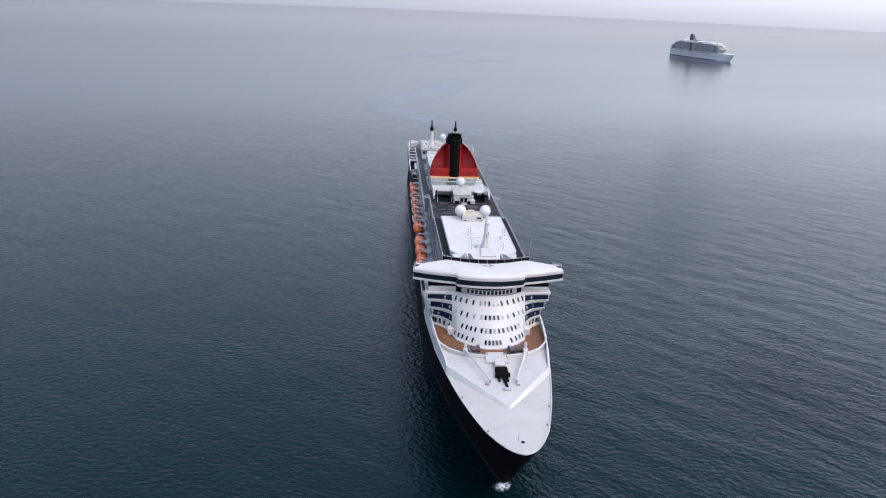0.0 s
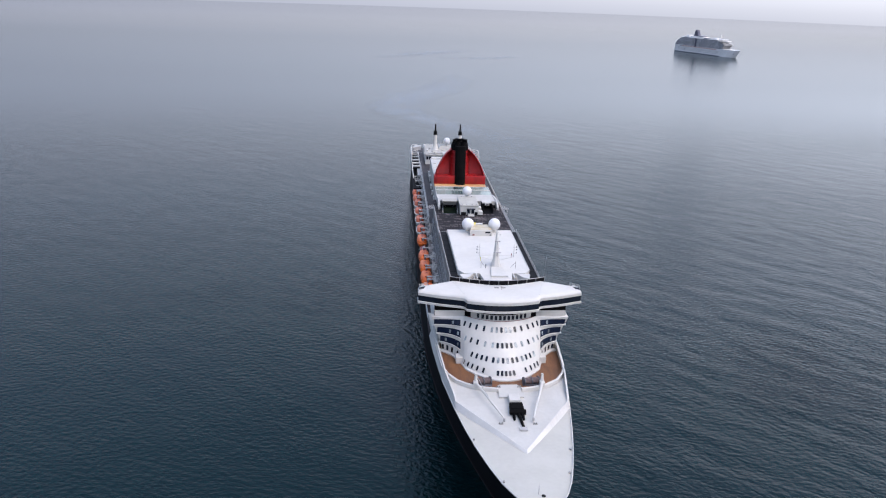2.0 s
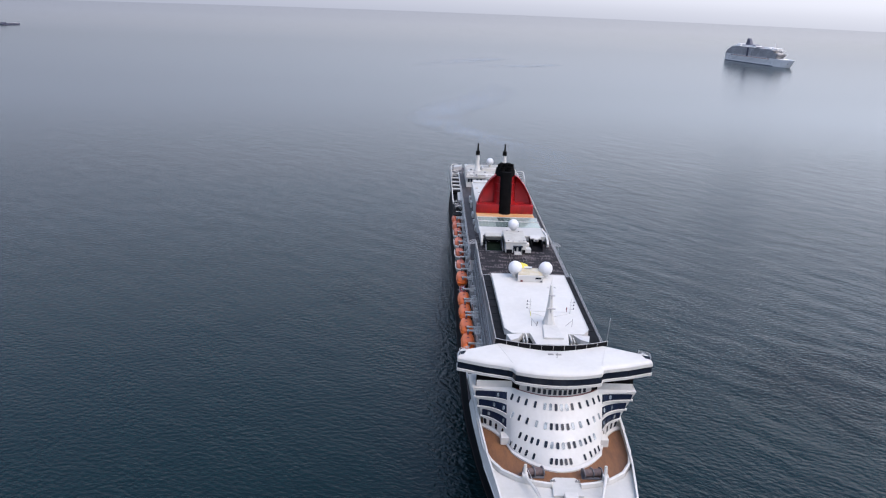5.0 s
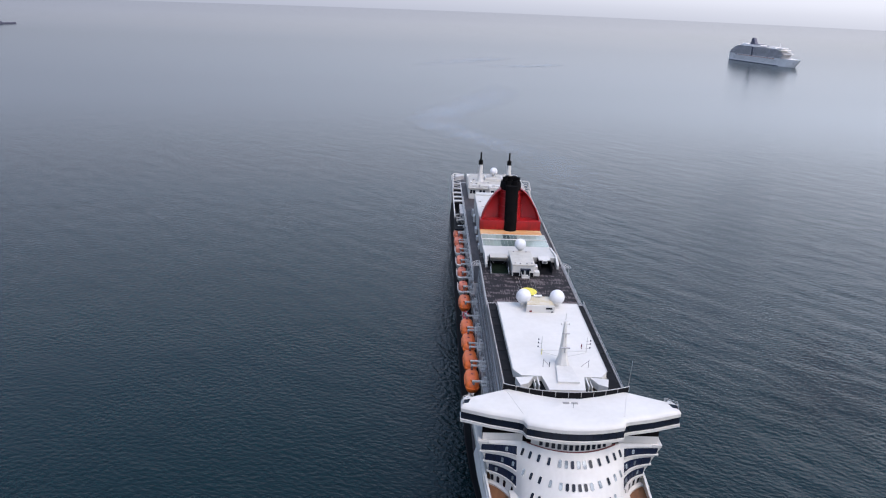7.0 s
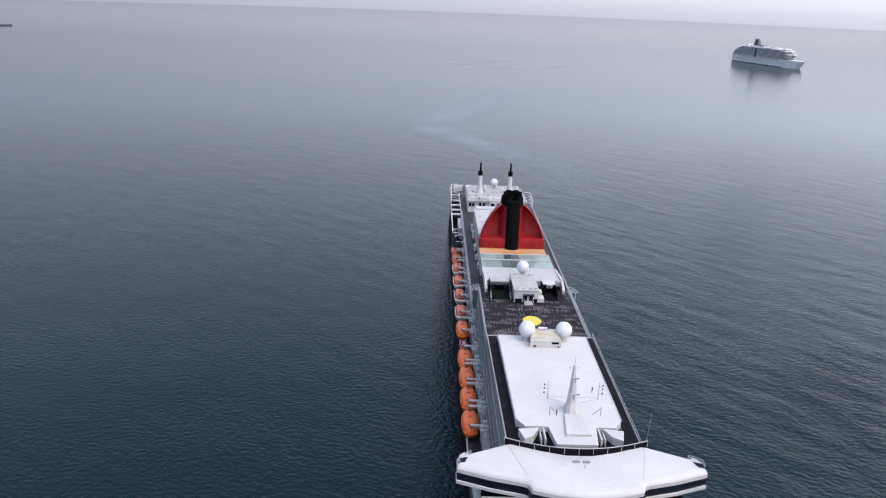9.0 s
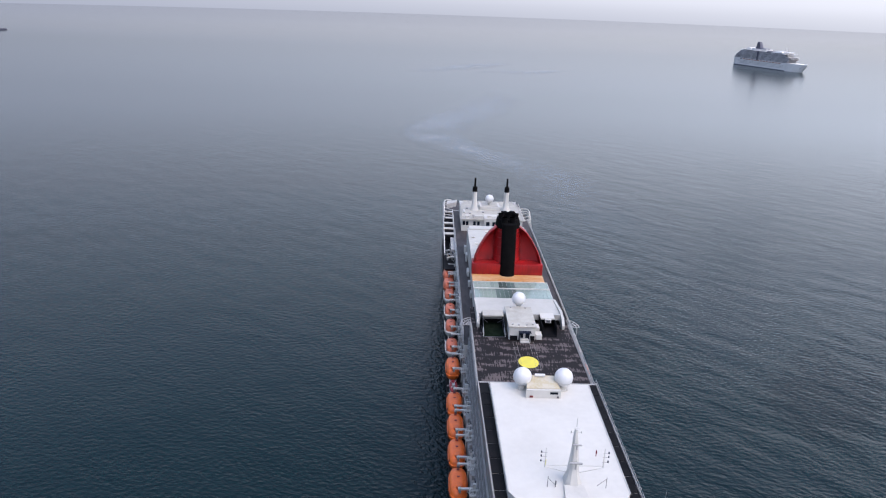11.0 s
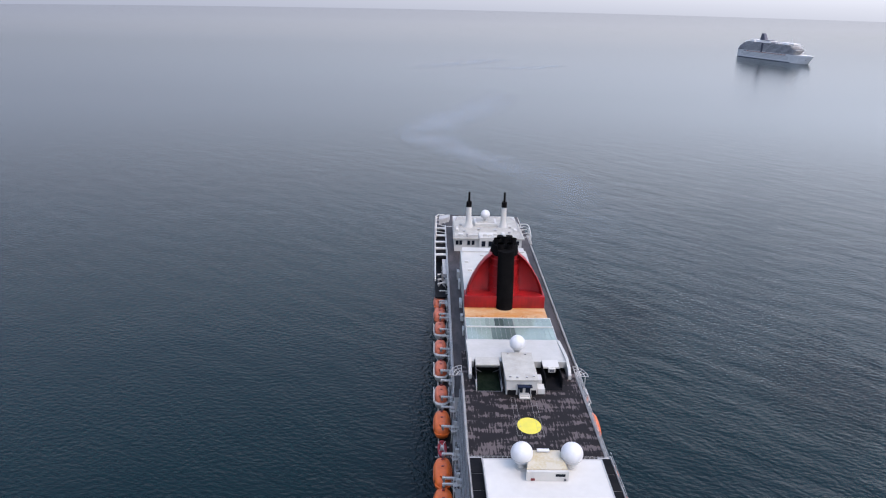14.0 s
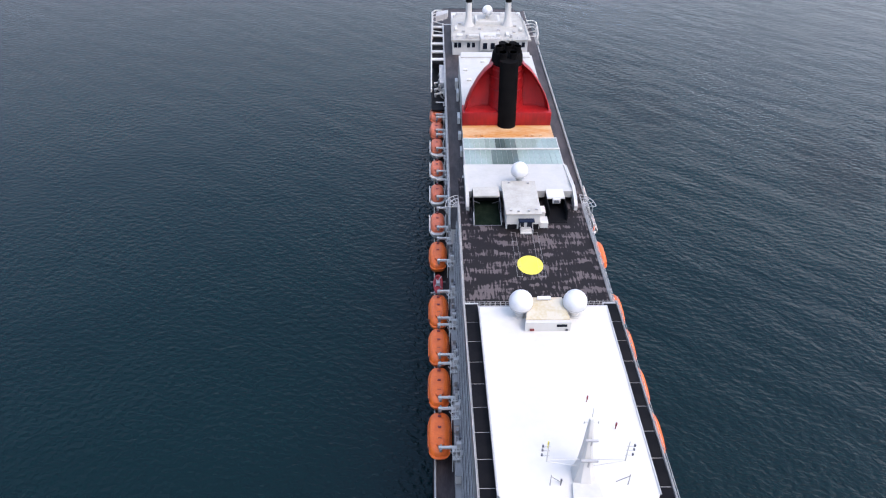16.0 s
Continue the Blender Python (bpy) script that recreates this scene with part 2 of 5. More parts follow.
def ball(bm, c, r, sz=1.0, seg=24):
    bmesh.ops.create_uvsphere(bm, u_segments=seg, v_segments=seg // 2, radius=r, matrix=Matrix.Translation(c) @ Matrix.Diagonal((1, 1, sz, 1)))
    return bm


def loft(bm, rings, closed=True, caps=True):
    vs = [[bm.verts.new(p) for p in r] for r in rings]
    k = len(rings[0])
    for a, c in zip(vs, vs[1:]):
        for i in range(k if closed else k - 1):
            j = (i + 1) % k
            bm.faces.new((a[i], a[j], c[j], c[i]))
    if caps and closed:
        bm.faces.new(vs[0])
        bm.faces.new(list(reversed(vs[-1])))
    bmesh.ops.recalc_face_normals(bm, faces=bm.faces[:])
    return bm


def part(name, bm, material, parent=None, label="", smooth=False):
    me = bpy.data.meshes.new(name)
    bm.to_mesh(me)
    bm.free()
    me.materials.append(M[material] if isinstance(material, str) else material)
    if smooth:
        for p in me.polygons:
            p.use_smooth = True
        me.set_sharp_from_angle(angle=radians(40))
    ob = new(name, me)
    if parent is not None:
        ob.parent = parent
    if label:
        tagged(ob, label)
    return ob


def thing(name, label, category, group="", at=(0, 0, 0), kind=""):
    ob = new(name)
    ob.location = at
    return tagged(ob, label, category, group, kind)


def B():
    return bmesh.new()


def railing(bm, pts, h=1.15, gap=1.8, r=0.05, rails=3):
    """Posts and rails along a line of (x, y, z)."""
    for p, q in zip(pts, pts[1:]):
        p, q = Vector(p), Vector(q)
        k = max(1, round((q - p).length / gap))
        for i in range(k + 1):
            c = p.lerp(q, i / k)
            tube(bm, c, c + Vector((0, 0, h)), r, seg=4)
        for j in range(rails):
            up = Vector((0, 0, h * (j + 1) / rails))
            tube(bm, p + up, q + up, r * 0.9, seg=4)
    return bm


# ---- sea, haze and far things ----
bm = B()
R_SEA = 4740.0
rings = [0.002, 60, 150, 300, 600, 1200, 2500, R_SEA]
loft(bm, [[(r * math.cos(a * math.tau / 96), r * math.sin(a * math.tau / 96) - 40, 0) for a in range(96)] for r in rings], caps=False)
for f in bm.faces:
    if f.normal.z < 0:
        f.normal_flip()
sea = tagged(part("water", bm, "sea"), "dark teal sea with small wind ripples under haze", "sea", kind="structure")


def haze_material():
    m = bpy.data.materials.new("painted_haze_glow")
    m.use_nodes = True
    n, l = m.node_tree.nodes, m.node_tree.links
    n.remove(n["Principled BSDF"])
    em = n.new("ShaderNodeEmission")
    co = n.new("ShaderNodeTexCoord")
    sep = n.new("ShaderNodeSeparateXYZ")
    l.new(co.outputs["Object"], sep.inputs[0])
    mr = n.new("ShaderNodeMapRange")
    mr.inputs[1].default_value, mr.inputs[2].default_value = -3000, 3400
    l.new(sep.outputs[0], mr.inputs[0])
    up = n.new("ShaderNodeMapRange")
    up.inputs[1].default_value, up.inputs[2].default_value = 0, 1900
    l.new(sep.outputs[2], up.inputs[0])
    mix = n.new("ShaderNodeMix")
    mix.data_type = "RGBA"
    # haze painted as glow: dimmer on the far left, brighter towards the right; palest higher up
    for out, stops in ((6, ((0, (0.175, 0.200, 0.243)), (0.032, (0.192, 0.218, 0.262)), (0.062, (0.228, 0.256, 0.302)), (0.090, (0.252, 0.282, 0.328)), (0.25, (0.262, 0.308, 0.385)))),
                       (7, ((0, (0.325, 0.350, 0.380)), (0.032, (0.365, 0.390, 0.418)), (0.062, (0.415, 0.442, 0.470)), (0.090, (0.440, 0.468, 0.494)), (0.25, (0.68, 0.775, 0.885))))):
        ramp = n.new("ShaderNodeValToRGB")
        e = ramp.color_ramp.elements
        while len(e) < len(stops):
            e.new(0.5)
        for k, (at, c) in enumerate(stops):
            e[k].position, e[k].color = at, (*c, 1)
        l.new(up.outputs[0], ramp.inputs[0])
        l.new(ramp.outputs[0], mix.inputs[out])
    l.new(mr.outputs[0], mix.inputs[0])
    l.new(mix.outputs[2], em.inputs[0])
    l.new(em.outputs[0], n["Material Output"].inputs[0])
    return m


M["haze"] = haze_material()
# glowing ring stands in for haze and low sky, brightening the sea's reflections
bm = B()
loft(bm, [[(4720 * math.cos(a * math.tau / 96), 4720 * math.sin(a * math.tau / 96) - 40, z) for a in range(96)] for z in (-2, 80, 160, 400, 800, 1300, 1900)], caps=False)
tagged(part("backdrop", bm, "haze"), "glowing backdrop painted as pale grey sea haze", "haze", kind="structure")

# ---- the liner: hull ----
liner = thing("ocean_liner", "long black-hulled ocean liner with white upperworks and red funnel", "ship")
BOW_Y, STEM_Y, STERN_Y = 9.0, 33.0, 336.0
_dd = (0, 0.6, 1.5, 3, 6, 10, 16, 24, 31, 40, 48, 54, 70, 90, 110, 270, 300, 327)
_ww = (0, 1.5, 2.6, 3.8, 5.5, 7.2, 9.0, 11.0, 12.5, 14.2, 15.5, 16.5, 18.0, 19.0, 18.5, 18.1, 17.6, 15.0)


def deck_half(y):
    return float(np.interp(y - BOW_Y, _dd, _ww))


def deck_z(y):
    """Top of the black hull: sheer rising to the bow."""
    u = max(0.0, (52.0 - y) / 42.0)
    return 22.6 + 3.2 * u ** 1.7


def hull_point(s, f, side):
    """s: 0 stem to 1 stern, f: 0 waterline to 1 deck edge."""
    dist = 327 * s
    stem = STEM_Y + (BOW_Y - STEM_Y) * max(f, 0) ** 0.85
    y = stem + (STERN_Y - stem) * s
    wd = deck_half(BOW_Y + (y - stem) * (327 / (STERN_Y - stem)))
    u = min(1.0, (y - stem) / 105.0)
    ww = 18.1 * (1 - (1 - u) ** 2.1)
    w = ww + (wd - ww) * max(f, 0) ** 1.7
    return (side * max(w, 0.02), y, deck_z(y) * f)


_s = [0, 0.002, 0.005, 0.01, 0.018, 0.03, 0.05, 0.075, 0.1, 0.13, 0.165, 0.2, 0.25, 0.3, 0.36, 0.5, 0.7, 0.85, 0.95, 1.0]


def hull_band(f0, f1, k):
    bm = B()
    for side in (-1, 1):
        loft(bm, [[hull_point(s, f0 + (f1 - f0) * j / k, side) for s in _s] for j in range(k + 1)], closed=False)
    bmesh.ops.remove_doubles(bm, verts=bm.verts, dist=0.05)
    bmesh.ops.recalc_face_normals(bm, faces=bm.faces[:])
    return bm


part("hull", hull_band(0.085, 1.0, 9), "hull", liner, "glossy black hull plating", smooth=True)
part("boot_topping", hull_band(-0.12, 0.0852, 3), "boot", liner, "dark red band at the waterline", smooth=True)
bm = B()
box(bm, -14.5, 14.5, 335.6, 336.2, 0, 22.6)
part("transom", bm, "hull", liner)
# bulb just under the bow, breaking the surface
bm = B()
ball(bm, (0, 33, -1.6), 2.2, 0.75)
for v in bm.verts:
    v.co.y = 33 + (v.co.y - 33) * 2.2
part("bulbous_bow", bm, "boot", liner, smooth=True)

# hull's top deck, from bow to stern
ys = [BOW_Y + d for d in (0.05, 0.3, 0.6, 1, 1.5, 2.2, 3, 4.5, 6, 8, 10, 13, 16, 20, 24, 28, 31, 36, 40, 44, 48, 54)]
bm = B()
loft(bm, [[(-deck_half(y) + 0.05, y, deck_z(y) - 0.02), (-deck_half(y) * 0.5, y, deck_z(y) + 0.2), (0, y, deck_z(y) + 0.3), (deck_half(y) * 0.5, y, deck_z(y) + 0.2), (deck_half(y) - 0.05, y, deck_z(y) - 0.02)] for y in ys], closed=False)
for f in bm.faces:
    if f.normal.z < 0:
        f.normal_flip()
part("foredeck", bm, "foredeck", liner, "pale grey painted whaleback foredeck", smooth=True)
bm = B()
loft(bm, [[(-deck_half(y) + 0.05, y, 22.55), (deck_half(y) - 0.05, y, 22.55)] for y in (60, 66, 75, 90, 110, 200, 270, 300, STERN_Y)], closed=False)
for f in bm.faces:
    if f.normal.z < 0:
        f.normal_flip()
part("boat_deck", bm, "walkway", liner, "dark deck under the lifeboats")
# low rounded gunwale round the bow
bm = B()
for side in (-1, 1):
    loft(bm, [[(side * (deck_half(y) - 0.12 + 0.16 * math.cos(a)), y, deck_z(y) + 0.12 + 0.16 * math.sin(a)) for a in (0, 1.05, 2.1, 3.14, 4.2, 5.2)] for y in ys])
part("gunwale", bm, "white", liner, smooth=True)


# breakwater: a V of sloping wall, and the raised deck behind it
def v_y(x):
    return 29.6 + 1.42 * abs(x)


UP_Z = 24.1
bm = B()
for side in (-1, 1):
    xs = [0, 3, 6, 9, 12, 14.0]
    loft(bm, [[(side * x, v_y(x) - 0.5, deck_z(v_y(x)) + 0.1), (side * x, v_y(x) + 0.9, UP_Z + 0.2), (side * x, v_y(x) + 1.15, UP_Z + 0.2), (side * x, v_y(x) + 1.15, deck_z(v_y(x)) - 0.1)] for x in xs])
part("breakwater", bm, "breakwater", liner, "white V-shaped sloping breakwater wall")
rim_pts = [(17.3, 80.0), (17.0, 72), (16.5, 66), (15.3, 61.8), (13.1, 58.4), (10, 56.2), (6.5, 54.9), (3.2, 54.3)]
bm = B()
out = [(0, v_y(0) + 1.1)] + [(x, v_y(x) + 1.1) for x in (6, 12, 14.0)] + [(deck_half(y) - 0.5, y) for y in (52, 55)] + [(15.0, 58.5)] + rim_pts[3:]
left = [(-x, y) for x, y in reversed(out[1:])]
prism(bm, out + left, 22.0, UP_Z)
part("upper_foredeck", bm, "upper_deck", liner, "raised pale grey deck behind the breakwater")
# bulwark strip between the breakwater and the open promenade, leaning inboard at the top
for side in (-1, 1):
    bm = B()
    loft(bm, [[(side * (deck_half(y) - 0.02), y, deck_z(y) - 0.1), (side * (deck_half(y) - 0.45 - 0.015 * (y - 50)), y, zt), (side * (deck_half(y) - 0.85 - 0.015 * (y - 50)), y, zt), (side * (deck_half(y) - 0.7), y, deck_z(y) - 0.2)] for y, zt in ((49, 23.2), (51.5, 24.9), (56, 25.3), (62, 25.5), (70, 25.7), (80, 25.9), (88, 26.0))])
    part("bulwark", bm, "white", liner, smooth=True)
# rounded white rim of the open promenade
bm = B()
for side in (-1, 1):
    loft(bm, [[(side * x, y, 23.0), (side * (x - 0.1), y + 0.1, UP_Z + 1.0), (side * (x - 0.3), y + 0.35, UP_Z + 1.15), (side * (x - 0.5), y + 0.6, UP_Z + 1.0), (side * (x - 0.5), y + 0.7, 23.0)] for x, y in rim_pts])
part("promenade_rim", bm, "white", liner, "rounded white bulwark round the open promenade", smooth=True)
bm = B()
pr = [(16.9, 84), (16.2, 66), (15.0, 62.2), (12.8, 58.9), (9.9, 56.7), (6.4, 55.4), (0, 55.0)]
prism(bm, pr + [(-x, y) for x, y in reversed(pr[:-1])], 23.2, 23.75)
part("promenade_deck", bm, "brown", liner, "brown teak promenade under the bridge front")
# gangway platform from the promenade to the upper foredeck
bm = B()
prism(bm, [(-3.1, 51.5), (3.1, 51.5), (2.7, 56.6), (2.2, 57.2), (-2.2, 57.2), (-2.7, 56.6)], 23.5, UP_Z + 0.5)
part("platform", bm, "upper_deck", liner, "pale platform joining promenade and foredeck")


# ---- bridge front: a leaning, bowed wall ----
def front_y(x, z):
    """The white front: bowed in plan, leaning back; its flanks sweep aft, most at the foot."""
    c = 61.5 + 0.96 * (z - 24.5)
    a = abs(x)
    k = 0.062 - 0.0022 * (z - 24)
    y = c + k * min(a, 10.0) ** 2
    if a > 10:
        y += max(0.0, 10.2 - 1.05 * (z - 25)) * (1 - math.exp((10 - a) / 3.0))
    return y


def spread(x, z):
    """The flanks reach further out the higher they stand."""
    a = abs(x)
    return x if a <= 10 else math.copysign(10 + (a - 10) * (16.0 + 0.33 * (z - 26.5) - 10) / 6.6, x)


def front_point(x, z, out=0.0):
    """The point of the front at x, z, pushed out along its normal, and its axes."""
    p = Vector((x, front_y(x, z), z))
    tx = Vector((0.2, front_y(x + 0.1, z) - front_y(x - 0.1, z), 0)).normalized()
    tz = Vector((0, front_y(x, z + 0.1) - front_y(x, z - 0.1), 0.2)).normalized()
    nn = tx.cross(tz).normalized()
    return p + nn * out, tx, nn.cross(tx).normalized() * -1 if nn.cross(tx).z < 0 else nn.cross(tx).normalized(), nn


xs = [10, 10.3, 10.6, 11, 11.5, 12, 12.5, 13, 13.5, 14, 14.6, 15.2, 15.9, 16.6]
xs = [-x for x in reversed(xs)] + [-9, -8, -7, -6, -5, -4, -3, -2, -1, 0, 1, 2, 3, 4, 5, 6, 7, 8, 9] + xs
zs = [23.4 + 11.4 * i / 24 for i in range(25)]
bm = B()
loft(bm, [[(spread(x, z), front_y(spread(x, z), z), z) for x in xs] for z in zs], closed=False)
back = [[(spread(x, z), 88, z) for x in xs] for z in (34.8, 23.4)]
loft(bm, [[(spread(x, 34.8), front_y(spread(x, 34.8), 34.8), 34.8) for x in xs]] + back, closed=False)
for s in (0, -1):
    for a, c in zip(zs, zs[1:]):
        x, x2 = spread(xs[s], a), spread(xs[s], c)
        bm.faces.new([bm.verts.new(p) for p in ((x, front_y(x, a), a), (x, 88, a), (x2, 88, c), (x2, front_y(x2, c), c))])
bmesh.ops.remove_doubles(bm, verts=bm.verts, dist=0.01)
bmesh.ops.recalc_face_normals(bm, faces=bm.faces[:])
front = part("bridge_front", bm, "white", liner, "white bowed front wall leaning aft", smooth=True)
# skirt at the foot of the front
bm = B()
loft(bm, [[(x, front_y(x, 23.7) - d, z) for x in xs] for d, z in ((0.9, 23.7), (0.9, 24.1), (0.0, 24.3))], closed=False)
part("skirt", bm, "white", front)


def window(x, z, w, h, material, parent=front, name="window", framed=True):
    """A rounded pane in a proud frame, set on the front wall."""
    p, tx, tz, nn = front_point(x, z)
    m = Matrix((tx, tz, nn)).transposed().to_4x4()
    m.translation = p
    bm = B()
    k = min(w, h) * 0.35
    ring = []
    for cx, cy, a0 in ((w / 2 - k, h / 2 - k, 0), (-w / 2 + k, h / 2 - k, 90), (-w / 2 + k, -h / 2 + k, 180), (w / 2 - k, -h / 2 + k, 270)):
        for a in (0, 45, 90):
            ring.append((cx + k * math.cos(radians(a0 + a)), cy + k * math.sin(radians(a0 + a))))
    a = [bm.verts.new(m @ Vector((u, v, -0.1))) for u, v in ring]
    c = [bm.verts.new(m @ Vector((u, v, 0.05))) for u, v in ring]
    bm.faces.new(c)
    for i in range(len(ring)):
        bm.faces.new((a[i], a[(i + 1) % len(ring)], c[(i + 1) % len(ring)], c[i]))
    bmesh.ops.recalc_face_normals(bm, faces=bm.faces[:])
    ob = part(name, bm, material, parent)
    if not framed:
        ob.location = nn * 0.07
        return ob
    bm = B()
    f = 0.09
    o = [bm.verts.new(m @ Vector((u * (1 + 2 * f / w), v * (1 + 2 * f / h), 0.03))) for u, v in ring]
    t = [bm.verts.new(m @ Vector((u * (1 + f / w), v * (1 + f / h), 0.11))) for u, v in ring]
    s = [bm.verts.new(m @ Vector((u, v, 0.04))) for u, v in ring]
    for i in range(len(ring)):
        j = (i + 1) % len(ring)
        bm.faces.new((o[i], o[j], t[j], t[i]))
        bm.faces.new((t[i], t[j], s[j], s[i]))
    part("window_frame", bm, "white", ob)
    return ob


# rows: height, centre windows, side windows on each flank, and which are pale
random.seed(4)
for z, k, step, w, h, side_x, pale in (
        (33.4, 6, 1.22, 0.80, 1.9, (5.0, 6.9, 8.5, 9.9), (0.25, 0.1)),
        (30.3, 6, 1.22, 0.80, 1.8, (4.9, 6.8, 8.4, 9.8), (0.75, 0.7)),
        (27.4, 6, 1.25, 0.85, 1.8, (4.7, 5.9, 7.1, 8.3), (0.3, 0.5)),
        (24.95, 5, 1.05, 0.80, 1.7, (5.6, 7.1, 8.3, 9.3, 10.2), (0.0, 0.0))):
    for i in range(k):
        window((i - (k - 1) / 2) * step + 0.2, z, w * 0.8, h * 0.82, "glass_pale" if random.random() < pale[0] else "glass")
    for sx in side_x:
        for side in (-1, 1):
            window(side * sx + 0.1, z, w * 0.72, h * 0.8, "glass_pale" if random.random() < pale[1] else "glass")
# dark banded flanks: three wide glazed openings a side, and small windows below
for side in (-1, 1):
    for z0, z1 in ((32.5, 34.1), (29.7, 31.5), (26.9, 28.7)):
        bm = B()
        xx = [10.9 + (spread(16.62, z0) - 10.9) * i / 12 for i in range(13)]
        rings = []
        for x in xx:
            lo, up = front_point(side * x, z0, 0.06)[0], front_point(side * x, z1, 0.06)[0]
            lo2, up2 = front_point(side * x, z0, -0.25)[0], front_point(side * x, z1, -0.25)[0]
            rings.append([lo, up, up2, lo2])
        loft(bm, rings)
        part("window_band", bm, "navy", front, "navy tinted glass band")
        for x in (11.2, 12.4, 13.8, 15.2):
            p, q = front_point(side * x, z0 + 0.15, 0.1)[0], front_point(side * x, z1 - 0.15, 0.1)[0]
            part("mullion", tube(B(), p, q, 0.05, seg=4), "navy", front)
        # a few pale panes: reflections in the glass, painted as colour
        for x in ((12.9,), (11.5, 13.6), (11.5, 14.6))[(32.5, 29.7, 26.9).index(z0)]:
            window(side * x, (z0 + z1) / 2, 0.55, 1.0, "glass_pale", front, "curtained_pane", False)
        # overhanging white sill under each band
        bm = B()
        rings = []
        for x in xx + [xx[-1] + 0.3]:
            p, _, tz, nn = front_point(side * x, z0 - 0.25)
            rings.append([p + nn * 0.0, p + nn * 0.35, p + nn * 0.35 + Vector((0, 0, 0.28)), p + Vector((0, 0.1, 0.28))])
        loft(bm, rings)
        part("sill", bm, "white", front)
    for x in (11.6, 12.9, 14.1, 15.3):
        window(side * x, 25.3, 0.75, 1.6, "glass")
    # small open box at the foot of the flank
    bm = B()
    p = front_point(side * 11.0, 24.6)[0]
    box(bm, p.x - 1.2, p.x + 1.2, p.y - 1.3, p.y + 1.2, 23.7, 25.6, 0.12)
    part("locker", bm, "white", front)
# recessed observation gallery under the bridge
bm = B()
loft(bm, [[(x, front_y(x, z) - 0.12, z) for x in xs] for z in (34.5, 35.1)], closed=False)
part("cornice", bm, "white", front)
bm = B()
gx = [-18, -16, -13, -10.5, -9, -7, -5, -3, 0, 3, 5, 7, 9, 10.5, 13, 16, 18]
loft(bm, [[(x, front_y(x, 34.8) + 0.9, z) for x in gx] for z in (34.7, 38.4)], closed=False)
part("gallery", bm, "black", front, "dark glazed gallery under the bridge")
bm = B()
loft(bm, [[(x, front_y(x, 34.8) + 0.7, z) for x in (-8.2, -6, -4, -2, 0, 2, 4, 6, 8.2)] for z in (34.9, 36.7)], closed=False)
part("gallery_wall", bm, "white", front)
bm = B()
loft(bm, [[(x, front_y(x, 34.8) + d, 35.0) for x in gx if abs(x) < 9.5] for d in (0.05, 0.75)], closed=False)
part("gallery_floor", bm, "brown_red", front, "dark red gallery floor")
for i in range(12):
    x = -6.3 + i * 1.15
    y = front_y(x, 34.8) + 0.62
    part("gallery_window", box(B(), x - 0.36, x + 0.36, y - 0.05, y + 0.3, 35.35, 36.55, 0.05), "glass", front)

# ---- the bridge with its wings ----
bridge = part("bridge", prism(B(), [(0, 80), (1, 80), (1, 81)], 38.2, 38.4), "white", liner, "white navigating bridge spanning beyond the hull")


def bridge_line(grow=0.0):
    """Front edge in plan, port to starboard."""
    pts = []
    for i in range(13):
        x = -9.6 + 19.2 * i / 12
        pts.append((x, 70.6 + 0.018 * x * x - grow))
    left = [(-22.35 - grow * 0.3, 77.6 - grow), (-16.5, 75.5 - grow), (-11.0, 74.1 - grow), (-10.2, 73.7 - grow)]
    return left + pts + [(-x, y) for x, y in reversed(left)]


def bridge_plan(grow=0.0):
    b = [(22.35 + grow * 0.3, 79.8), (21.5, 80.6), (13.4, 84.2), (8, 82.3), (3, 81.2), (-3, 81.2), (-8, 82.3), (-13.4, 84.2), (-21.5, 80.6), (-22.35 - grow * 0.3, 79.8)]
    return bridge_line(grow) + b


def slab(name, grow, z0, z1, material, label=""):
    bm = B()
    prism(bm, bridge_plan(grow), z0, z1)
    return part(name, bm, material, bridge, label)


slab("lower_ledge", 0.35, 38.0, 38.56, "white")
slab("window_band", 0.0, 38.55, 40.2, "glass", "black band of bridge windows")
slab("fascia", 0.15, 40.19, 40.95, "white")
# rounded roof edge, then the roof
bm = B()
cen = Vector((0, 79.0))


def inset(d):
    res = []
    for x, y in bridge_plan(0.15):
        v = Vector((x, y)) - cen
        res.append((x - d * v.x / max(6, v.length) * 1.0, y + d * (1 if y < 80 else -0.15)))
    return res


loft(bm, [[(x, y, z) for x, y in inset(d)] for d, z in ((0, 40.95), (0.12, 41.25), (0.4, 41.5), (0.9, 41.62), (1.5, 41.67))])
part("roof", bm, "roof", bridge, "white rounded bridge roof", smooth=True)
# mullions on the window band
for i, (x, y) in enumerate(bridge_line(0.0)[1:-1]):
    bm = B()
    box(bm, x - 0.04, x + 0.04, y - 0.03, y + 0.2, 38.55, 40.2)
    part("mullion", bm, "black", bridge)
# raised seam on the roof, glazed notches at the wing tips, roof hatches and a small aerial
for side in (-1, 1):
    bm = B()
    tube(bm, (side * 10.1, 74.8, 41.69), (side * 12.8, 83.8, 41.69), 0.06, seg=6)
    part("roof_seam", bm, "white", bridge)
    bm = B()
    prism(bm, [(side * 20.4, 79.9), (side * 22.0, 79.4), (side * 22.1, 78.3), (side * 20.9, 78.5)], 41.2, 41.75)
    part("wing_window", bm, "glass", bridge)
    bm = B()
    railing(bm, [(side * 21.9, 78.0, 41.6), (side * 22.0, 79.5, 41.6), (side * 19.8, 80.8, 41.6)], h=0.9, gap=1.2)
    part("wing_rail", bm, "pale_grey", bridge)
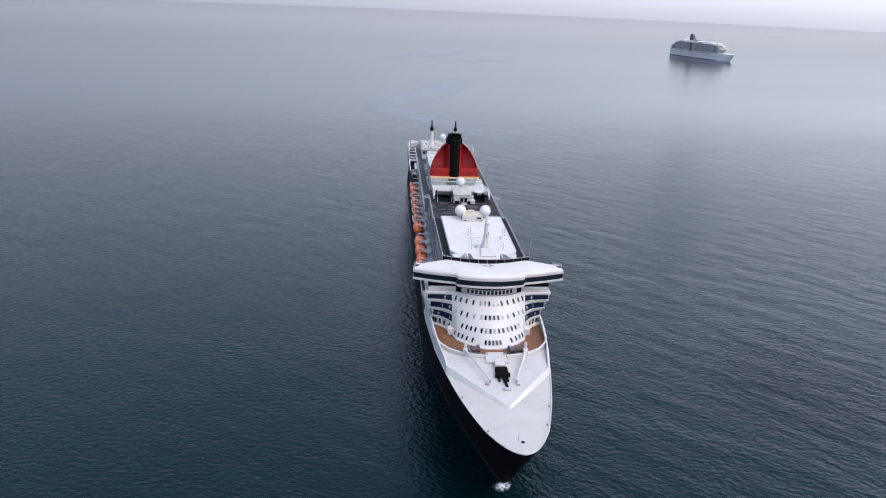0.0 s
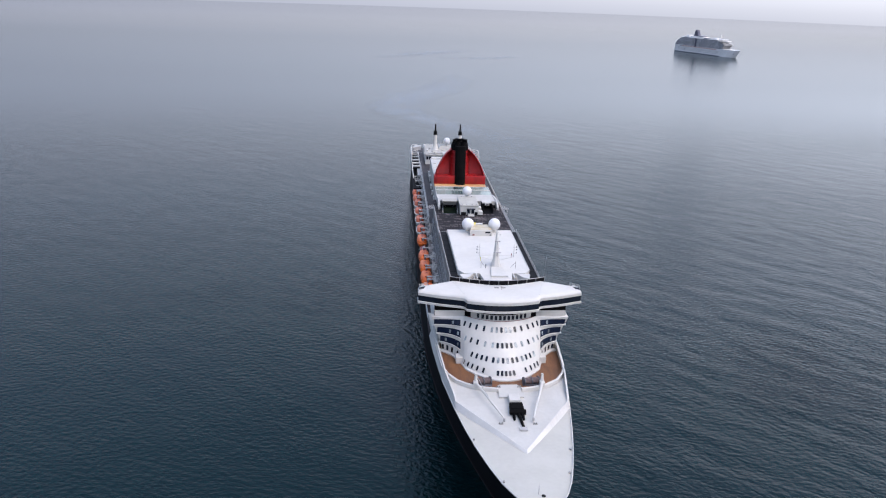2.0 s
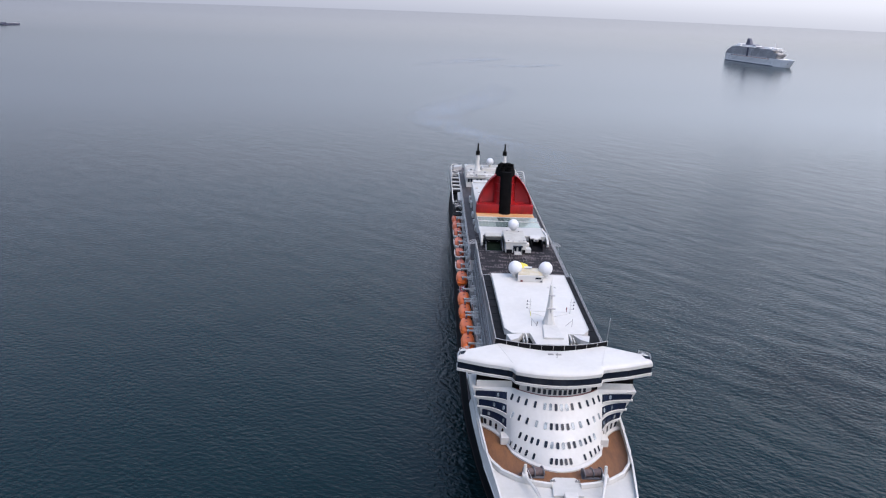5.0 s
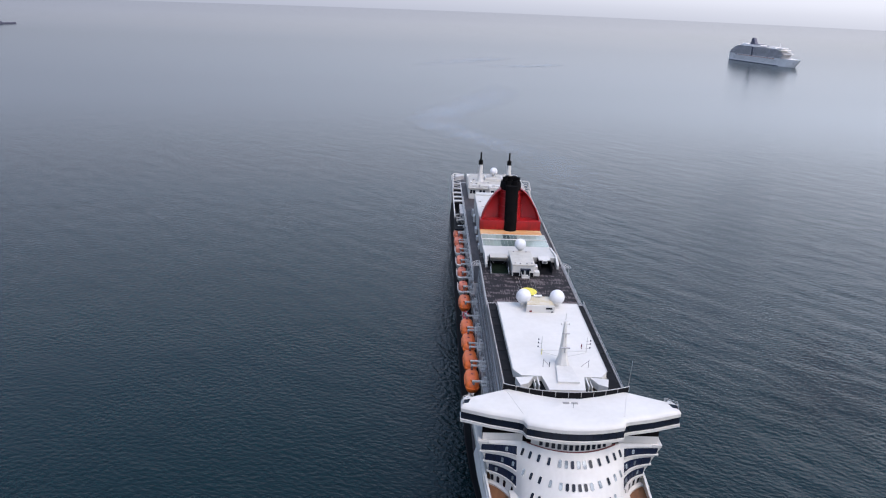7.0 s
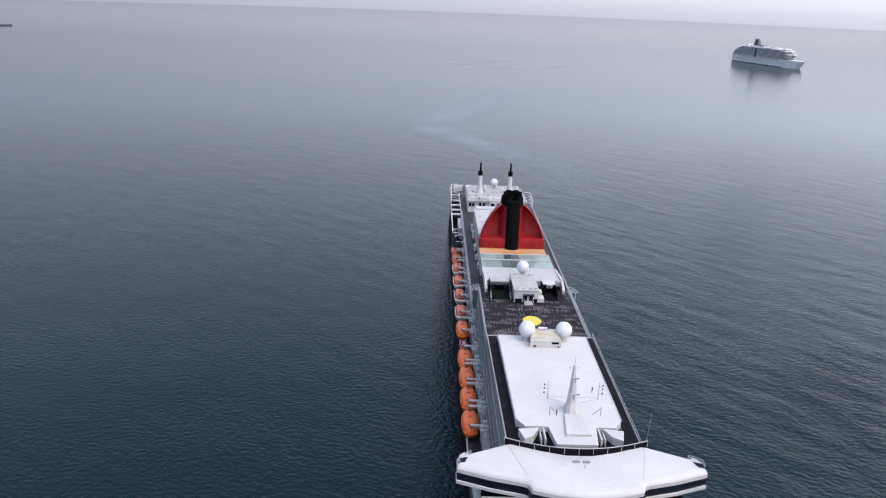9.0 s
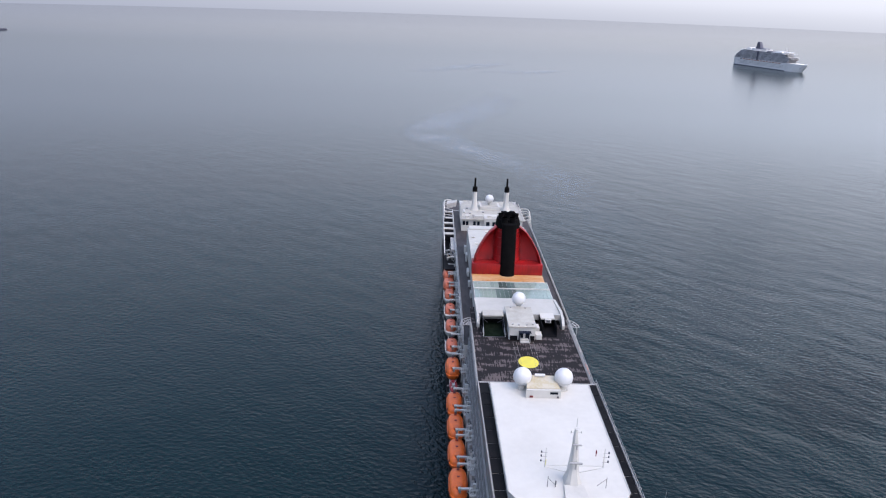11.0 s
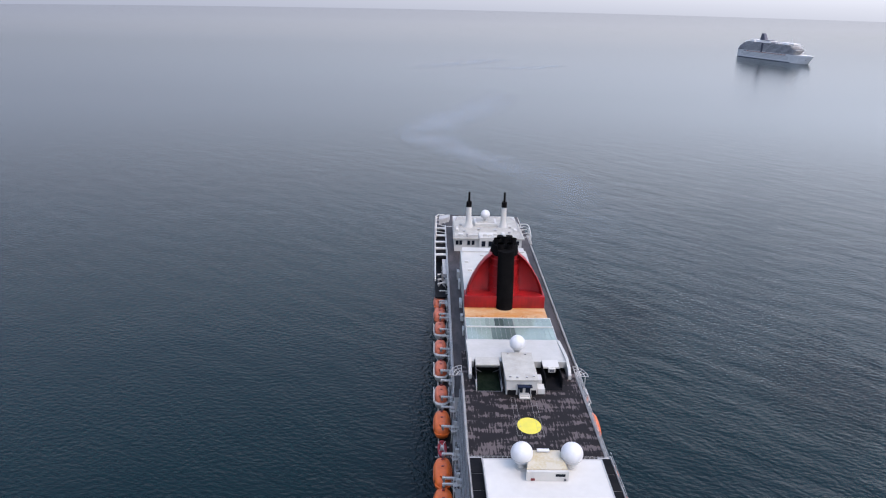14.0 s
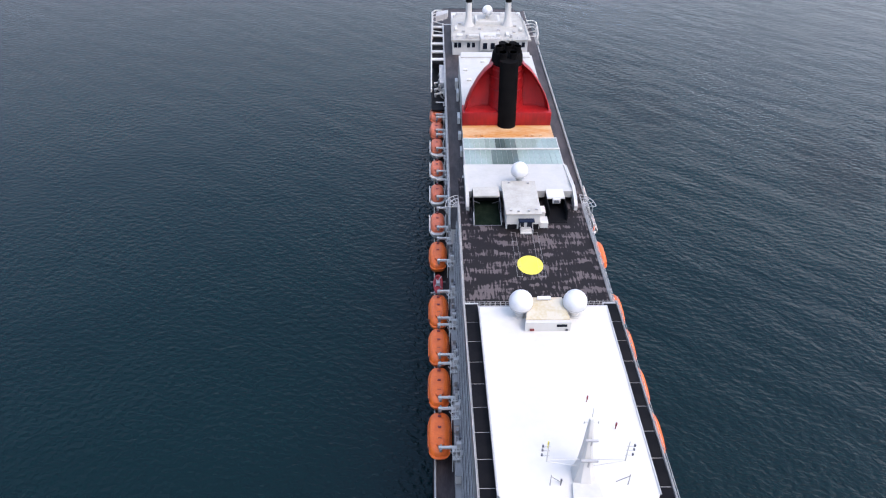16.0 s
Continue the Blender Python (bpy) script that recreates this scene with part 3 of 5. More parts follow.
for x in (-0.9, 0.9):
    bm = B()
    box(bm, x - 0.65, x + 0.65, 78.9, 79.5, 41.55, 41.8, 0.04)
    part("roof_hatch", bm, "grey", bridge)
bm = B()
tube(bm, (0.2, 77.2, 41.9), (0.2, 77.2, 43.2), 0.07)
tube(bm, (-0.4, 77.2, 42.9), (0.8, 77.2, 42.9), 0.05, seg=5)
part("aerial", bm, "pale_grey", bridge)
# struts below the ledge
for side in (-1, 1):
    for x in (17.5, 19.5, 21.3):
        bm = B()
        tube(bm, (side * x, 78.3, 38.0), (side * (x - 1.2), 79.6, 36.8), 0.1, seg=5)
        part("bracket", bm, "white", bridge)
    bm = B()
    prism(bm, [(side * 16.6, 76.0), (side * (deck_half(76) - 0.6), 74.0), (side * (deck_half(98) - 0.6), 98.0), (side * 15.0, 98.0), (side * 15.0, 84)], 23.5, 25.2)
    part("side_deck", bm, "foredeck", liner)
    bm = B()
    loft(bm, [[(side * x, front_y(x, 34.8) + 0.5, z) for x in (9.8, 11, 13, 15, 16.9, 17.9)] for z in (34.8, 36.55)], closed=False)
    part("gallery_fascia", bm, "white", front)

# ---- midship upperworks ----
mid = part("superstructure", prism(B(), [(-12.6, 83.0), (13.0, 83.0), (13.1, 132.0), (13.1, 165.0), (-13.1, 165.0), (-13.1, 132.0)], 28, 38.0), "white", liner, "white tiered midship block with balconies")
bm = B()
box(bm, -14.25, 14.25, 84.0, 290.0, 22.5, 27.9)
part("boat_deck_house", bm, "white", liner)
for side in (-1, 1):
    part("davit_ledge", box(B(), side * 14.25, side * 15.2, 84.0, 290.0, 22.6, 25.6), "grey", liner)
bm = B()
box(bm, -14.6, 16.2, 165.0, 292.0, 27.8, 31.78)
part("aft_block", bm, "white", liner)
# balcony tiers: slab, rail and dividing screens, stepping inboard
for side in (-1, 1):
    for i, z in enumerate((27.9, 30.4, 32.9, 35.4)):
        xo = 14.2 - 0.28 * i
        y0, y1 = (86.0, 165.0)
        bm = B()
        box(bm, side * 13.1, side * xo, y0, y1, z - 0.12, z + 0.1)
        part("balcony_slab", bm, "balcony", mid)
        bm = B()
        box(bm, side * (xo - 0.06), side * xo, y0, y1, z + 0.1, z + 0.95)
        part("balcony_screen", bm, "balcony", mid, "grey glazed balcony screen")
        part("mid_rail", box(B(), side * (xo - 0.28), side * (xo - 0.2), y0, y1, z + 0.98, z + 1.06), "pale_grey", mid)
        bm = B()
        box(bm, side * (xo - 0.07), side * (xo + 0.03), y0, y1, z + 0.95, z + 1.05)
        part("handrail", bm, "pale_grey", mid)
        bm = B()
        box(bm, side * (xo + 0.02), side * (xo + 0.1), y0, y1, z - 0.02, z + 0.06)
        part("slab_edge", bm, "grey", mid)
    bm = B()
    loft(bm, [[(side * (x - (0.6 if side < 0 else 0.1) * (131 - y) / 40), y, z) for x, z in ((13.13, 37.7), (13.4, 37.7), (13.4, 40.15), (13.13, 40.15))] for y in (84.5, 132.0)])
    box(bm, side * 12.9, side * 13.45, 132.0, 165.0, 37.7, 38.25)
    part("deck_edge", bm, "grey", mid)

# ---- top of the midship block ----
sport = part("sports_deck", box(B(), -13.0, 13.0, 132.6, 176.0, 38.0, 38.12), "teak", liner, "wet dark teak sports deck worn pale in strips")
bm = B()
bmesh.ops.create_circle(bm, cap_ends=True, segments=48, radius=2.45, matrix=Matrix.Translation((-0.2, 144.5, 38.13)) @ Matrix.Diagonal((1, 1.18, 1, 1)))
part("deck_marking", bm, "yellow", sport, "round yellow painted spot")
# painted shuffle courts
bm = B()
for x in (-2.9, -2.0, 1.3, 2.4):
    box(bm, x - 0.025, x + 0.025, 141.0, 155.0, 38.1, 38.13)
for y in (141, 144, 152, 155):
    box(bm, -2.9, -2.0, y - 0.04, y + 0.04, 38.1, 38.132)
    box(bm, 1.3, 2.4, y - 0.04, y + 0.04, 38.1, 38.132)
part("court_lines", bm, "grey", sport)

# white roof ahead of the sports deck; the block narrows towards the bow
def taper(y, side):
    return (-0.6 if side < 0 else -0.1) * max(0.0, 131.0 - y) / 40.0


bm = B()
prism(bm, [(-10.85, 129.3), (10.85, 129.3), (10.75, 93.2), (9.1, 90.6), (5.2, 90.6), (4.4, 84.9), (-3.4, 84.9), (-4.2, 90.6), (-8.7, 90.6), (-10.28, 93.2)][::-1], 38.0, 41.3)
roof = part("forward_roof", bm, "roof", liner, "broad flat white roof")
bm = B()
for side in (-1, 1):
    loft(bm, [[(side * (x + taper(y, side)), y, z) for x, z in ((10.75, 41.2), (10.95, 41.2), (10.95, 41.42), (10.75, 41.42))] for y in (93.0, 129.3)])
box(bm, -10.9, 10.9, 129.2, 129.4, 41.2, 41.4, 0.03)
part("roof_edge", bm, "pale_grey", roof)
# dark panels in a strip down each side, with pale joints
bm = B()
for side in (-1, 1):
    loft(bm, [[(side * (x + taper(y, side)), y, z) for x, z in ((10.8, 38.0), (13.12, 38.0), (13.12, 39.9), (10.8, 39.9))] for y in (81.5, 131.8)])
part("panel_bed", bm, "pale_grey", liner)
for side in (-1, 1):
    me = None
    y = 86.0
    while y < 131:
        if me is None:
            ob = part("dark_panel", box(B(), -1.08, 1.08, -2.2, 2.2, -0.05, 0.05, 0.02), "panel", liner, "flat dark panel")
            me = ob.data
        else:
            ob = new("dark_panel", me)
            ob.parent = liner
        ob.location = (side * (11.98 + taper(y + 2.2, side)), y + 2.2, 39.95)
        ob.rotation_euler = (0, 0, 0.015 if side < 0 else -0.0025)
        y += 4.55
bm = B()
box(bm, -12.3, 12.3, 81.8, 92.0, 39.0, 40.02)
part("observation_deck", bm, "panel", liner, "dark lookout deck behind the bridge roof")
# curved windscreen behind the bridge roof
bm = B()
arc = [(x, 81.6 + 0.0165 * x * x, 42.0) for x in np.linspace(-13.4, 13.4, 21)]
loft(bm, [[(x, y, 40.9), (x, y, 42.7), (x, y + 0.12, 42.7), (x, y + 0.12, 40.9)] for x, y, _ in arc])
screen = part("windscreen", bm, "dark", liner, "curved dark glass windscreen")
bm = B()
for p, q in zip(arc, arc[1:]):
    tube(bm, (p[0], p[1] + 0.05, 42.75), (q[0], q[1] + 0.05, 42.75), 0.09, seg=6)
for p in arc[::2]:
    tube(bm, (p[0], p[1] - 0.06, 41.5), (p[0], p[1] - 0.06, 42.75), 0.06, seg=5)
part("screen_rail", bm, "pale_grey", screen)
for side in (-1, 1):
    # white wedge lockers beside the mast platform
    bm = B()
    prism(bm, [(side * 6.2, 89.8), (side * 10.2, 89.2), (side * 9.4, 86.0), (side * 7.6, 87.0)], 40.0, 41.6)
    part("deck_locker", bm, "white", roof)
    bm = B()
    box(bm, side * 5.2, side * 5.5, 86.2, 89.8, 40.0, 41.6, 0.04)
    box(bm, side * 6.0, side * 6.2, 86.2, 89.0, 40.0, 41.3, 0.04)
    part("vent_fin", bm, "white", roof)

# railings: deck edges
WALK_X = {-1: 14.7, 1: 16.3}   # the port walkway is the wider one
bm = B()
for side in (-1, 1):
    railing(bm, [(side * 13.3, 132.6, 38.2), (side * 13.3, 164.5, 38.2)])
    railing(bm, [(side * (13.4 + taper(85, side)), 85, 40.1), (side * 13.4, 132.6, 40.1)], h=0.5, gap=2.3, rails=1)
    railing(bm, [(side * WALK_X[side], 169, 31.9), (side * WALK_X[side], 262, 31.9)], h=1.3)
railing(bm, [(-13.2, 132.4, 38.2), (13.2, 132.4, 38.2)], h=1.4, gap=0.9)
part("railing", bm, "pale_grey", liner, "pale grey deck railing")
# heavy white beam along the outer edge of the aft walkways
for side in (-1, 1):
    bm = B()
    box(bm, side * (WALK_X[side] + 0.1), side * (WALK_X[side] + 0.45), 166, 270, 31.5, 32.3, 0.06)
    part("deck_edge", bm, "pale_grey", liner)
    # quarter-round grille where the deck steps down
    bm = B()
    for r in (1.2, 2.0, 2.8):
        for a in range(6):
            p = (side * 13.2 + side * r * math.sin(radians(a * 15)), 164.5 + r * 1.6 * math.cos(radians(a * 15)), 38.0)
            q = (side * 13.2 + side * r * math.sin(radians(a * 15 + 15)), 164.5 + r * 1.6 * math.cos(radians(a * 15 + 15)), 38.0)
            tube(bm, p, q, 0.1, seg=5)
    for a in (0, 22, 45, 68, 90):
        tube(bm, (side * 13.2, 164.5, 38.0), (side * (13.2 + 2.8 * math.sin(radians(a))), 164.5 + 4.5 * math.cos(radians(a)), 38.0), 0.08, seg=5)
    tube(bm, (side * 13.2, 164.5, 38.0), (side * 13.2, 168, 38.0), 0.1, seg=5)
    for a in (0, 90):
        tube(bm, (side * (13.2 + 2.1 * math.sin(radians(a))), 164.5 + 3.4 * math.cos(radians(a)), 31.9), (side * (13.2 + 2.1 * math.sin(radians(a))), 164.5 + 3.4 * math.cos(radians(a)), 38.0), 0.1, seg=5)
    part("wind_grille", bm, "pale_grey", liner, "quarter-round white wind grille")

# aft walkways beside the casing
bm = B()
for side in (-1, 1):
    box(bm, side * 10.5, side * (WALK_X[side] + 0.05), 165.0, 291, 31.75, 31.9)
box(bm, -14.7, 14.7, 243, 263, 31.75, 31.92)
part("walkway", bm, "walkway", liner, "dark teak walkway along the casing")

# ---- casing aft of the sports deck ----
casing = part("casing", prism(B(), [(-11.3, 167), (11.3, 167), (11.0, 207), (-11.0, 207)], 31.8, 37.9), "white", liner, "long white casing under the funnel")
bm = B()
prism(bm, [(-11.6, 166.5), (11.6, 166.5), (11.5, 179.7), (-11.5, 179.7)], 39.0, lambda x, y: 40.6 - 0.09 * (y - 166.5))
part("casing_roof", bm, "casing", casing)
bm = B()
box(bm, -10.9, 10.9, 207, 243, 31.8, 39.7, 0.06)
box(bm, -10.3, 10.3, 241, 244.6, 31.8, 40.1, 0.06)
part("casing_roof", bm, "casing", casing)
for x, y in ((-8.5, 225), (-9.3, 232), (8.2, 228), (0, 234), (-4, 238), (5, 236)):
    part("roof_vent", box(B(), x - 0.6, x + 0.6, y - 0.5, y + 0.5, 39.6, 40.2, 0.08), "roof", casing)
# cheeks framing the shelters, stepping down to the sports deck
for side in (-1, 1):
    bm = B()
    loft(bm, [[(side * 11.7, y, 38.0), (side * 11.7, y, z), (side * 11.0, y, z), (side * 11.0, y, 38.0)] for y, z in ((162.8, 39.2), (164.2, 40.2), (168, 41.0), (179, 39.6))])
    part("cheek", bm, "casing", casing)
# side doors and lockers on the walkway
random.seed(7)
for side in (-1, 1):
    for y in (172, 181, 196, 205, 214, 228, 236):
        bm = B()
        box(bm, side * 11.2, side * (11.2 + random.uniform(0.5, 1.1)), y, y + random.uniform(1.5, 4), 31.9, 33.6 + random.random(), 0.05)
        part("deck_locker", bm, "white", casing)

# sliding glass roof: panes between bars
glassroof = part("glass_roof_frame", box(B(), -11.4, 11.4, 179.6, 192.6, 37.8, 39.05), "pale_grey", casing, "sliding glass pool roof")
me = None
for r, (y0, y1) in enumerate(((179.9, 186.9), (187.4, 192.4))):
    for i in range(18):
        x0 = -11.2 + 22.4 * i / 18
        bm = B()
        box(bm, 0.03, 22.4 / 18 - 0.03, 0, y1 - y0, 0, 0.08)
        # the middle panes of each row take the darker glass
        ob = part("pane", bm, "pane_darker" if (5, 6)[r] <= i <= 9 else "pane", glassroof)
        ob.location = (x0, y0, 39.06)
bm = B()
box(bm, -11.4, 11.4, 186.95, 187.35, 39.0, 39.35, 0.05)
for y in (179.7, 192.5):
    box(bm, -11.4, 11.4, y - 0.15, y + 0.15, 39.0, 39.25, 0.04)
part("roof_bar", bm, "white", glassroof)
bm = B()
box(bm, -11.2, 11.2, 192.7, 201.4, 37.5, 38.0)
part("wooden_deck", bm, "tan", casing, "orange varnished wooden strip before the funnel")
for x in (-8, -6.5, 4.5, 6, 8):
    part("cleat", box(B(), x - 0.35, x + 0.35, 195.5, 196.2, 38.0, 38.3, 0.05), "tan", casing)

# shelters on the sports deck
shelter = thing("deck_shelter", "white deck shelter with open dark front on the sports deck", "shelter")
bm = B()
box(bm, -10.2, -4.7, 163.5, 167.0, 41.0, 41.4, 0.06)
part("awning", bm, "weathered", shelter)
part("floor_mat", box(B(), -10.1, -4.8, 157.4, 166.5, 38.12, 38.2), "green", shelter, "dark green mat")
bm = B()
for x in (-10.2, -4.7):
    tube(bm, (x, 157.4, 38.1), (x, 157.4, 39.6), 0.09, seg=6)
    tube(bm, (x, 157.4, 39.6), (x, 164, 41.0), 0.07, seg=6)
    tube(bm, (x, 163.8, 38.1), (x, 163.8, 41), 0.09, seg=6)
    tube(bm, (x, 162.2, 41.0), (x + (1.4 if x < -7 else -1.4), 164.5, 38.9), 0.09, seg=6)
tube(bm, (-10.2, 157.4, 38.2), (-4.7, 157.4, 38.2), 0.07, seg=6)
part("frame", bm, "dark_grey", shelter)
part("back_wall", box(B(), -10.2, -4.7, 166.6, 167.0, 38.1, 41.0), "dark", shelter)
for x in (-10.3, -4.6):
    part("side_wall", box(B(), x - 0.06, x + 0.06, 160.4, 166.6, 38.1, 41.0, 0.02), "dark", shelter)
for x in (-10.25, -4.65):
    part("side_screen", box(B(), x - 0.07, x + 0.07, 157.3, 160.4, 38.3, 39.5, 0.03), "white", shelter)

shelter2 = thing("deck_shelter", "narrow open-fronted dark shelter beside the deckhouse", "shelter")
part("recess", box(B(), 5.2, 8.9, 165.8, 166.2, 38.12, 40.9), "dark", shelter2)
part("floor_mat", box(B(), 5.2, 8.9, 158.2, 165.8, 38.12, 38.2), "dark", shelter2)
bm = B()
box(bm, 5.2, 8.9, 163.2, 166.5, 40.7, 41.1, 0.05)
box(bm, 6.3, 7.9, 162.6, 163.3, 40.0, 41.0, 0.05)
part("awning", bm, "roof", shelter2)
bm = B()
for x in (5.2, 8.9):
    box(bm, x - 0.1, x + 0.1, 159.0, 166, 38.1, 40.7, 0.03)
part("side_wall", bm, "dark", shelter2)
bm = B()
box(bm, 6.6, 7.6, 162.5, 162.65, 40.2, 40.8, 0.02)
part("vent", bm, "dark_grey", shelter2)

house = thing("deckhouse", "white deckhouse with blue-shaded doors on the sports deck", "deckhouse")
bm = B()
box(bm, -3.9, 2.9, 156.2, 168.3, 38.1, 41.6, 0.12)
part("wall", bm, "white", house)
bm = B()
box(bm, -4.1, 3.1, 156.0, 168.5, 41.55, 41.95, 0.08)
part("roof", bm, "weathered", house, "weathered cream roof")
for x, y in ((-3, 157.2), (-1.5, 156.8), (0.6, 156.9), (2.2, 157.4), (-2.5, 167.6), (1.5, 167.4)):
    part("roof_vent", box(B(), x - 0.25, x + 0.25, y - 0.2, y + 0.2, 41.9, 42.3, 0.04), "pale_grey", house)
for x in (-0.8, 0.9):
    part("door", box(B(), x - 0.55, x + 0.55, 156.1, 156.25, 38.15, 40.4), "glass", house)
# thin dark boxes paint the shadow along the foot of the front
part("painted_shade", box(B(), -3.6, -1.7, 156.08, 156.3, 38.12, 39.3), "dark", house)
part("painted_shade", box(B(), 1.6, 2.7, 156.08, 156.3, 38.12, 39.3), "dark", house)
part("canopy", box(B(), -1.5, 1.7, 155.0, 156.3, 40.5, 40.7, 0.04), "navy", house, "navy canopy over the doors")
bm = B()
box(bm, -1.0, 1.3, 154.4, 156.2, 38.1, 38.4, 0.03)
box(bm, -0.8, 1.1, 154.9, 156.2, 38.4, 38.7, 0.03)
part("steps", bm, "white", house)
for x in (-1.1, 1.4):
    part("stair_rail", railing(B(), [(x, 154.4, 38.2), (x, 156.2, 38.7)], h=0.95, gap=0.8), "pale_grey", house)
bm = B()
box(bm, 3.1, 4.7, 156.5, 158.8, 38.1, 39.4, 0.06)
box(bm, 3.3, 4.4, 159.2, 161.5, 38.1, 40.2, 0.06)
part("equipment_box", bm, "white", house)


def radome(x, y, z, r, stem, label, group="radar domes"):
    t = thing("radar_dome", label, "radome", group, at=(x, y, z))
    bm = B()
    ball(bm, (0, 0, 0), r, 1.02, seg=32)
    part("dome", bm, "dome", t, smooth=True)
    bm = B()
    for zz in (-0.35,):
        bmesh.ops.create_cone(bm, cap_ends=True, segments=32, radius1=r * 0.955, radius2=r * 0.955, depth=0.09, matrix=Matrix.Translation((0, 0, zz * r)))
    part("seam", bm, "pale_grey", t)
    bm = B()
    tube(bm, (0, 0, -stem), (0, 0, -r * 0.85), r * 0.42, r * 0.34, seg=16)
    bmesh.ops.create_cone(bm, cap_ends=True, segments=16, radius1=r * 0.6, radius2=r * 0.6, depth=0.12, matrix=Matrix.Translation((0, 0, -stem + 0.06)))
    part("pedestal", bm, "white", t, smooth=True)
    return t


radome(-4.1, 127.3, 44.1, 2.0, 2.8, "large white satellite dome at the roof's after edge")
radome(4.85, 127.3, 44.1, 2.0, 2.8, "large white satellite dome at the roof's after edge")
radome(-0.1, 170.0, 43.6, 1.85, 3.1, "white satellite dome above the deckhouse")
radome(-0.1, 279.3, 40.9, 1.75, 4.1, "white satellite dome between the after masts")

cabin = thing("equipment_cabin", "cream-roofed white cabin between the satellite domes", "cabin")
bm = B()
prism(bm, [(-3.7, 123.2), (3.7, 123.2), (3.1, 129.2), (-2.6, 129.2)], 41.3, 43.2)
part("wall", bm, "white", cabin)
bm = B()
prism(bm, [(-3.6, 123.8), (3.6, 123.8), (3.0, 129.2), (-2.5, 129.2)], 43.18, 43.35)
part("roof", bm, "cream", cabin)
part("window", box(B(), 1.4, 3.1, 123.12, 123.3, 42.3, 42.8), "glass", cabin)
part("fire_box", box(B(), -2.9, -2.2, 123.05, 123.3, 41.5, 41.9), "brown_red", cabin, "dark red fire box")
part("vent", box(B(), 2.9, 3.3, 123.05, 123.3, 41.45, 41.85), "dark_grey", cabin)
bm = B()
tube(bm, (-1.2, 128.6, 43.75), (1.0, 128.6, 43.75), 0.32, seg=10)
box(bm, -0.9, -0.7, 128.4, 128.8, 43.3, 43.7)
box(bm, 0.6, 0.8, 128.4, 128.8, 43.3, 43.7)
part("liferaft_canister", bm, "dome", cabin)

# ---- foremast ----
mast = thing("radar_mast", "white tapered radar mast with yards on the roof", "mast", at=(1.2, 96.0, 41.3))
bm = B()
loft(bm, [[(sx * w, sy * d + sh, z) for sx, sy in ((-1, -0.6), (-0.5, -1), (0.5, -1), (1, -0.6), (1, 0.6), (0.5, 1), (-0.5, 1), (-1, 0.6))] for w, d, z, sh in ((1.5, 1.9, 0, 0), (0.95, 1.2, 2.0, 0.2), (0.6, 0.8, 5.5, 0.5), (0.4, 0.5, 8.5, 0.8), (0.25, 0.25, 10.2, 1.0))])
part("tower", bm, "white", mast, smooth=True)
bm = B()
prism(bm, [(-2.4, -8.5), (2.4, -8.5), (1.7, -1.5), (-1.7, -1.5)], -0.05, 0.5)
part("plinth", bm, "white", mast)
bm = B()
tube(bm, (-5.2, 0.0, 3.4), (5.2, 0.0, 3.4), 0.06, seg=6)
tube(bm, (-5.2, 0.0, 3.1), (-1, 0, 2.0), 0.06, seg=5)
tube(bm, (5.2, 0.0, 3.1), (1, 0, 2.0), 0.06, seg=5)
part("yard", bm, "white", mast)
for x in (-5.1, 5.1):
    bm = B()
    tube(bm, (x, 0.0, 3.0), (x, 0, 7.0), 0.10, 0.05, seg=6)
    part("yard_pole", bm, "white", mast)
    for z in (4.2, 5.2, 6.0):
        bm = B()
        tube(bm, (x - 0.25 * (1 if x > 0 else -1), 0, z), (x + 0.9 * (1 if x > 0 else -1), 0, z), 0.03, seg=4)
        box(bm, x + 0.75 * (1 if x > 0 else -1) - 0.12, x + 0.75 * (1 if x > 0 else -1) + 0.12, -0.12, 0.12, z, z + 0.35, 0.03)
        part("lantern", bm, "dark_grey", mast)
bm = B()
box(bm, -1.1, 1.1, -1.5, -1.15, 4.7, 5.0, 0.05)
tube(bm, (0, -1.3, 3.6), (0, -1.3, 4.8), 0.16, seg=8)
part("radar_scanner", bm, "pale_grey", mast)
bm = B()
box(bm, -0.8, 0.8, -0.9, -0.6, 8.0, 8.25, 0.05)
tube(bm, (0, -0.75, 7.2), (0, -0.75, 8.1), 0.13, seg=8)
part("radar_scanner", bm, "pale_grey", mast)
bm = B()
tube(bm, (0, 1.0, 10.6), (0, 1.0, 12.4), 0.07, 0.03, seg=6)
tube(bm, (-0.9, 0.9, 9.6), (0.9, 0.9, 9.6), 0.05, seg=5)
tube(bm, (-0.6, 0.9, 10.3), (0.6, 0.9, 10.3), 0.04, seg=5)
for x in (-0.9, 0.9):
    tube(bm, (x, 0.9, 9.4), (x, 0.9, 9.9), 0.08, seg=6)
part("topmast", bm, "white", mast)
for x, y in ((-4.6, -1.5), (5.6, -1.5)):
    bm = B()
    tube(bm, (x, y, 0), (x, y, 2.2), 0.06, seg=5)
    tube(bm, (x, y, 1.9), (x + (1.5 if x < 0 else -1.5), y + 0.4, 0.1), 0.05, seg=5)
    part("stay", bm, "grey", mast)
random.seed(3)
for x, y, c in ((3.8, 108.4, "brown_red"), (7.0, 103.5, "brown_red"), (-2.9, 100.4, "yellow"), (-2.0, 94.5, "dark_grey")):
    t = thing("roof_marker", "short painted post standing on the white roof", "post", "roof posts", at=(x, y, 41.3))
    bm = B()
    tube(bm, (0, 0, 0), (0, 0, 1.0), 0.08, seg=6)
    box(bm, -0.11, 0.11, -0.11, 0.11, 0.6, 1.3, 0.03)
    part("post", bm, c, t)
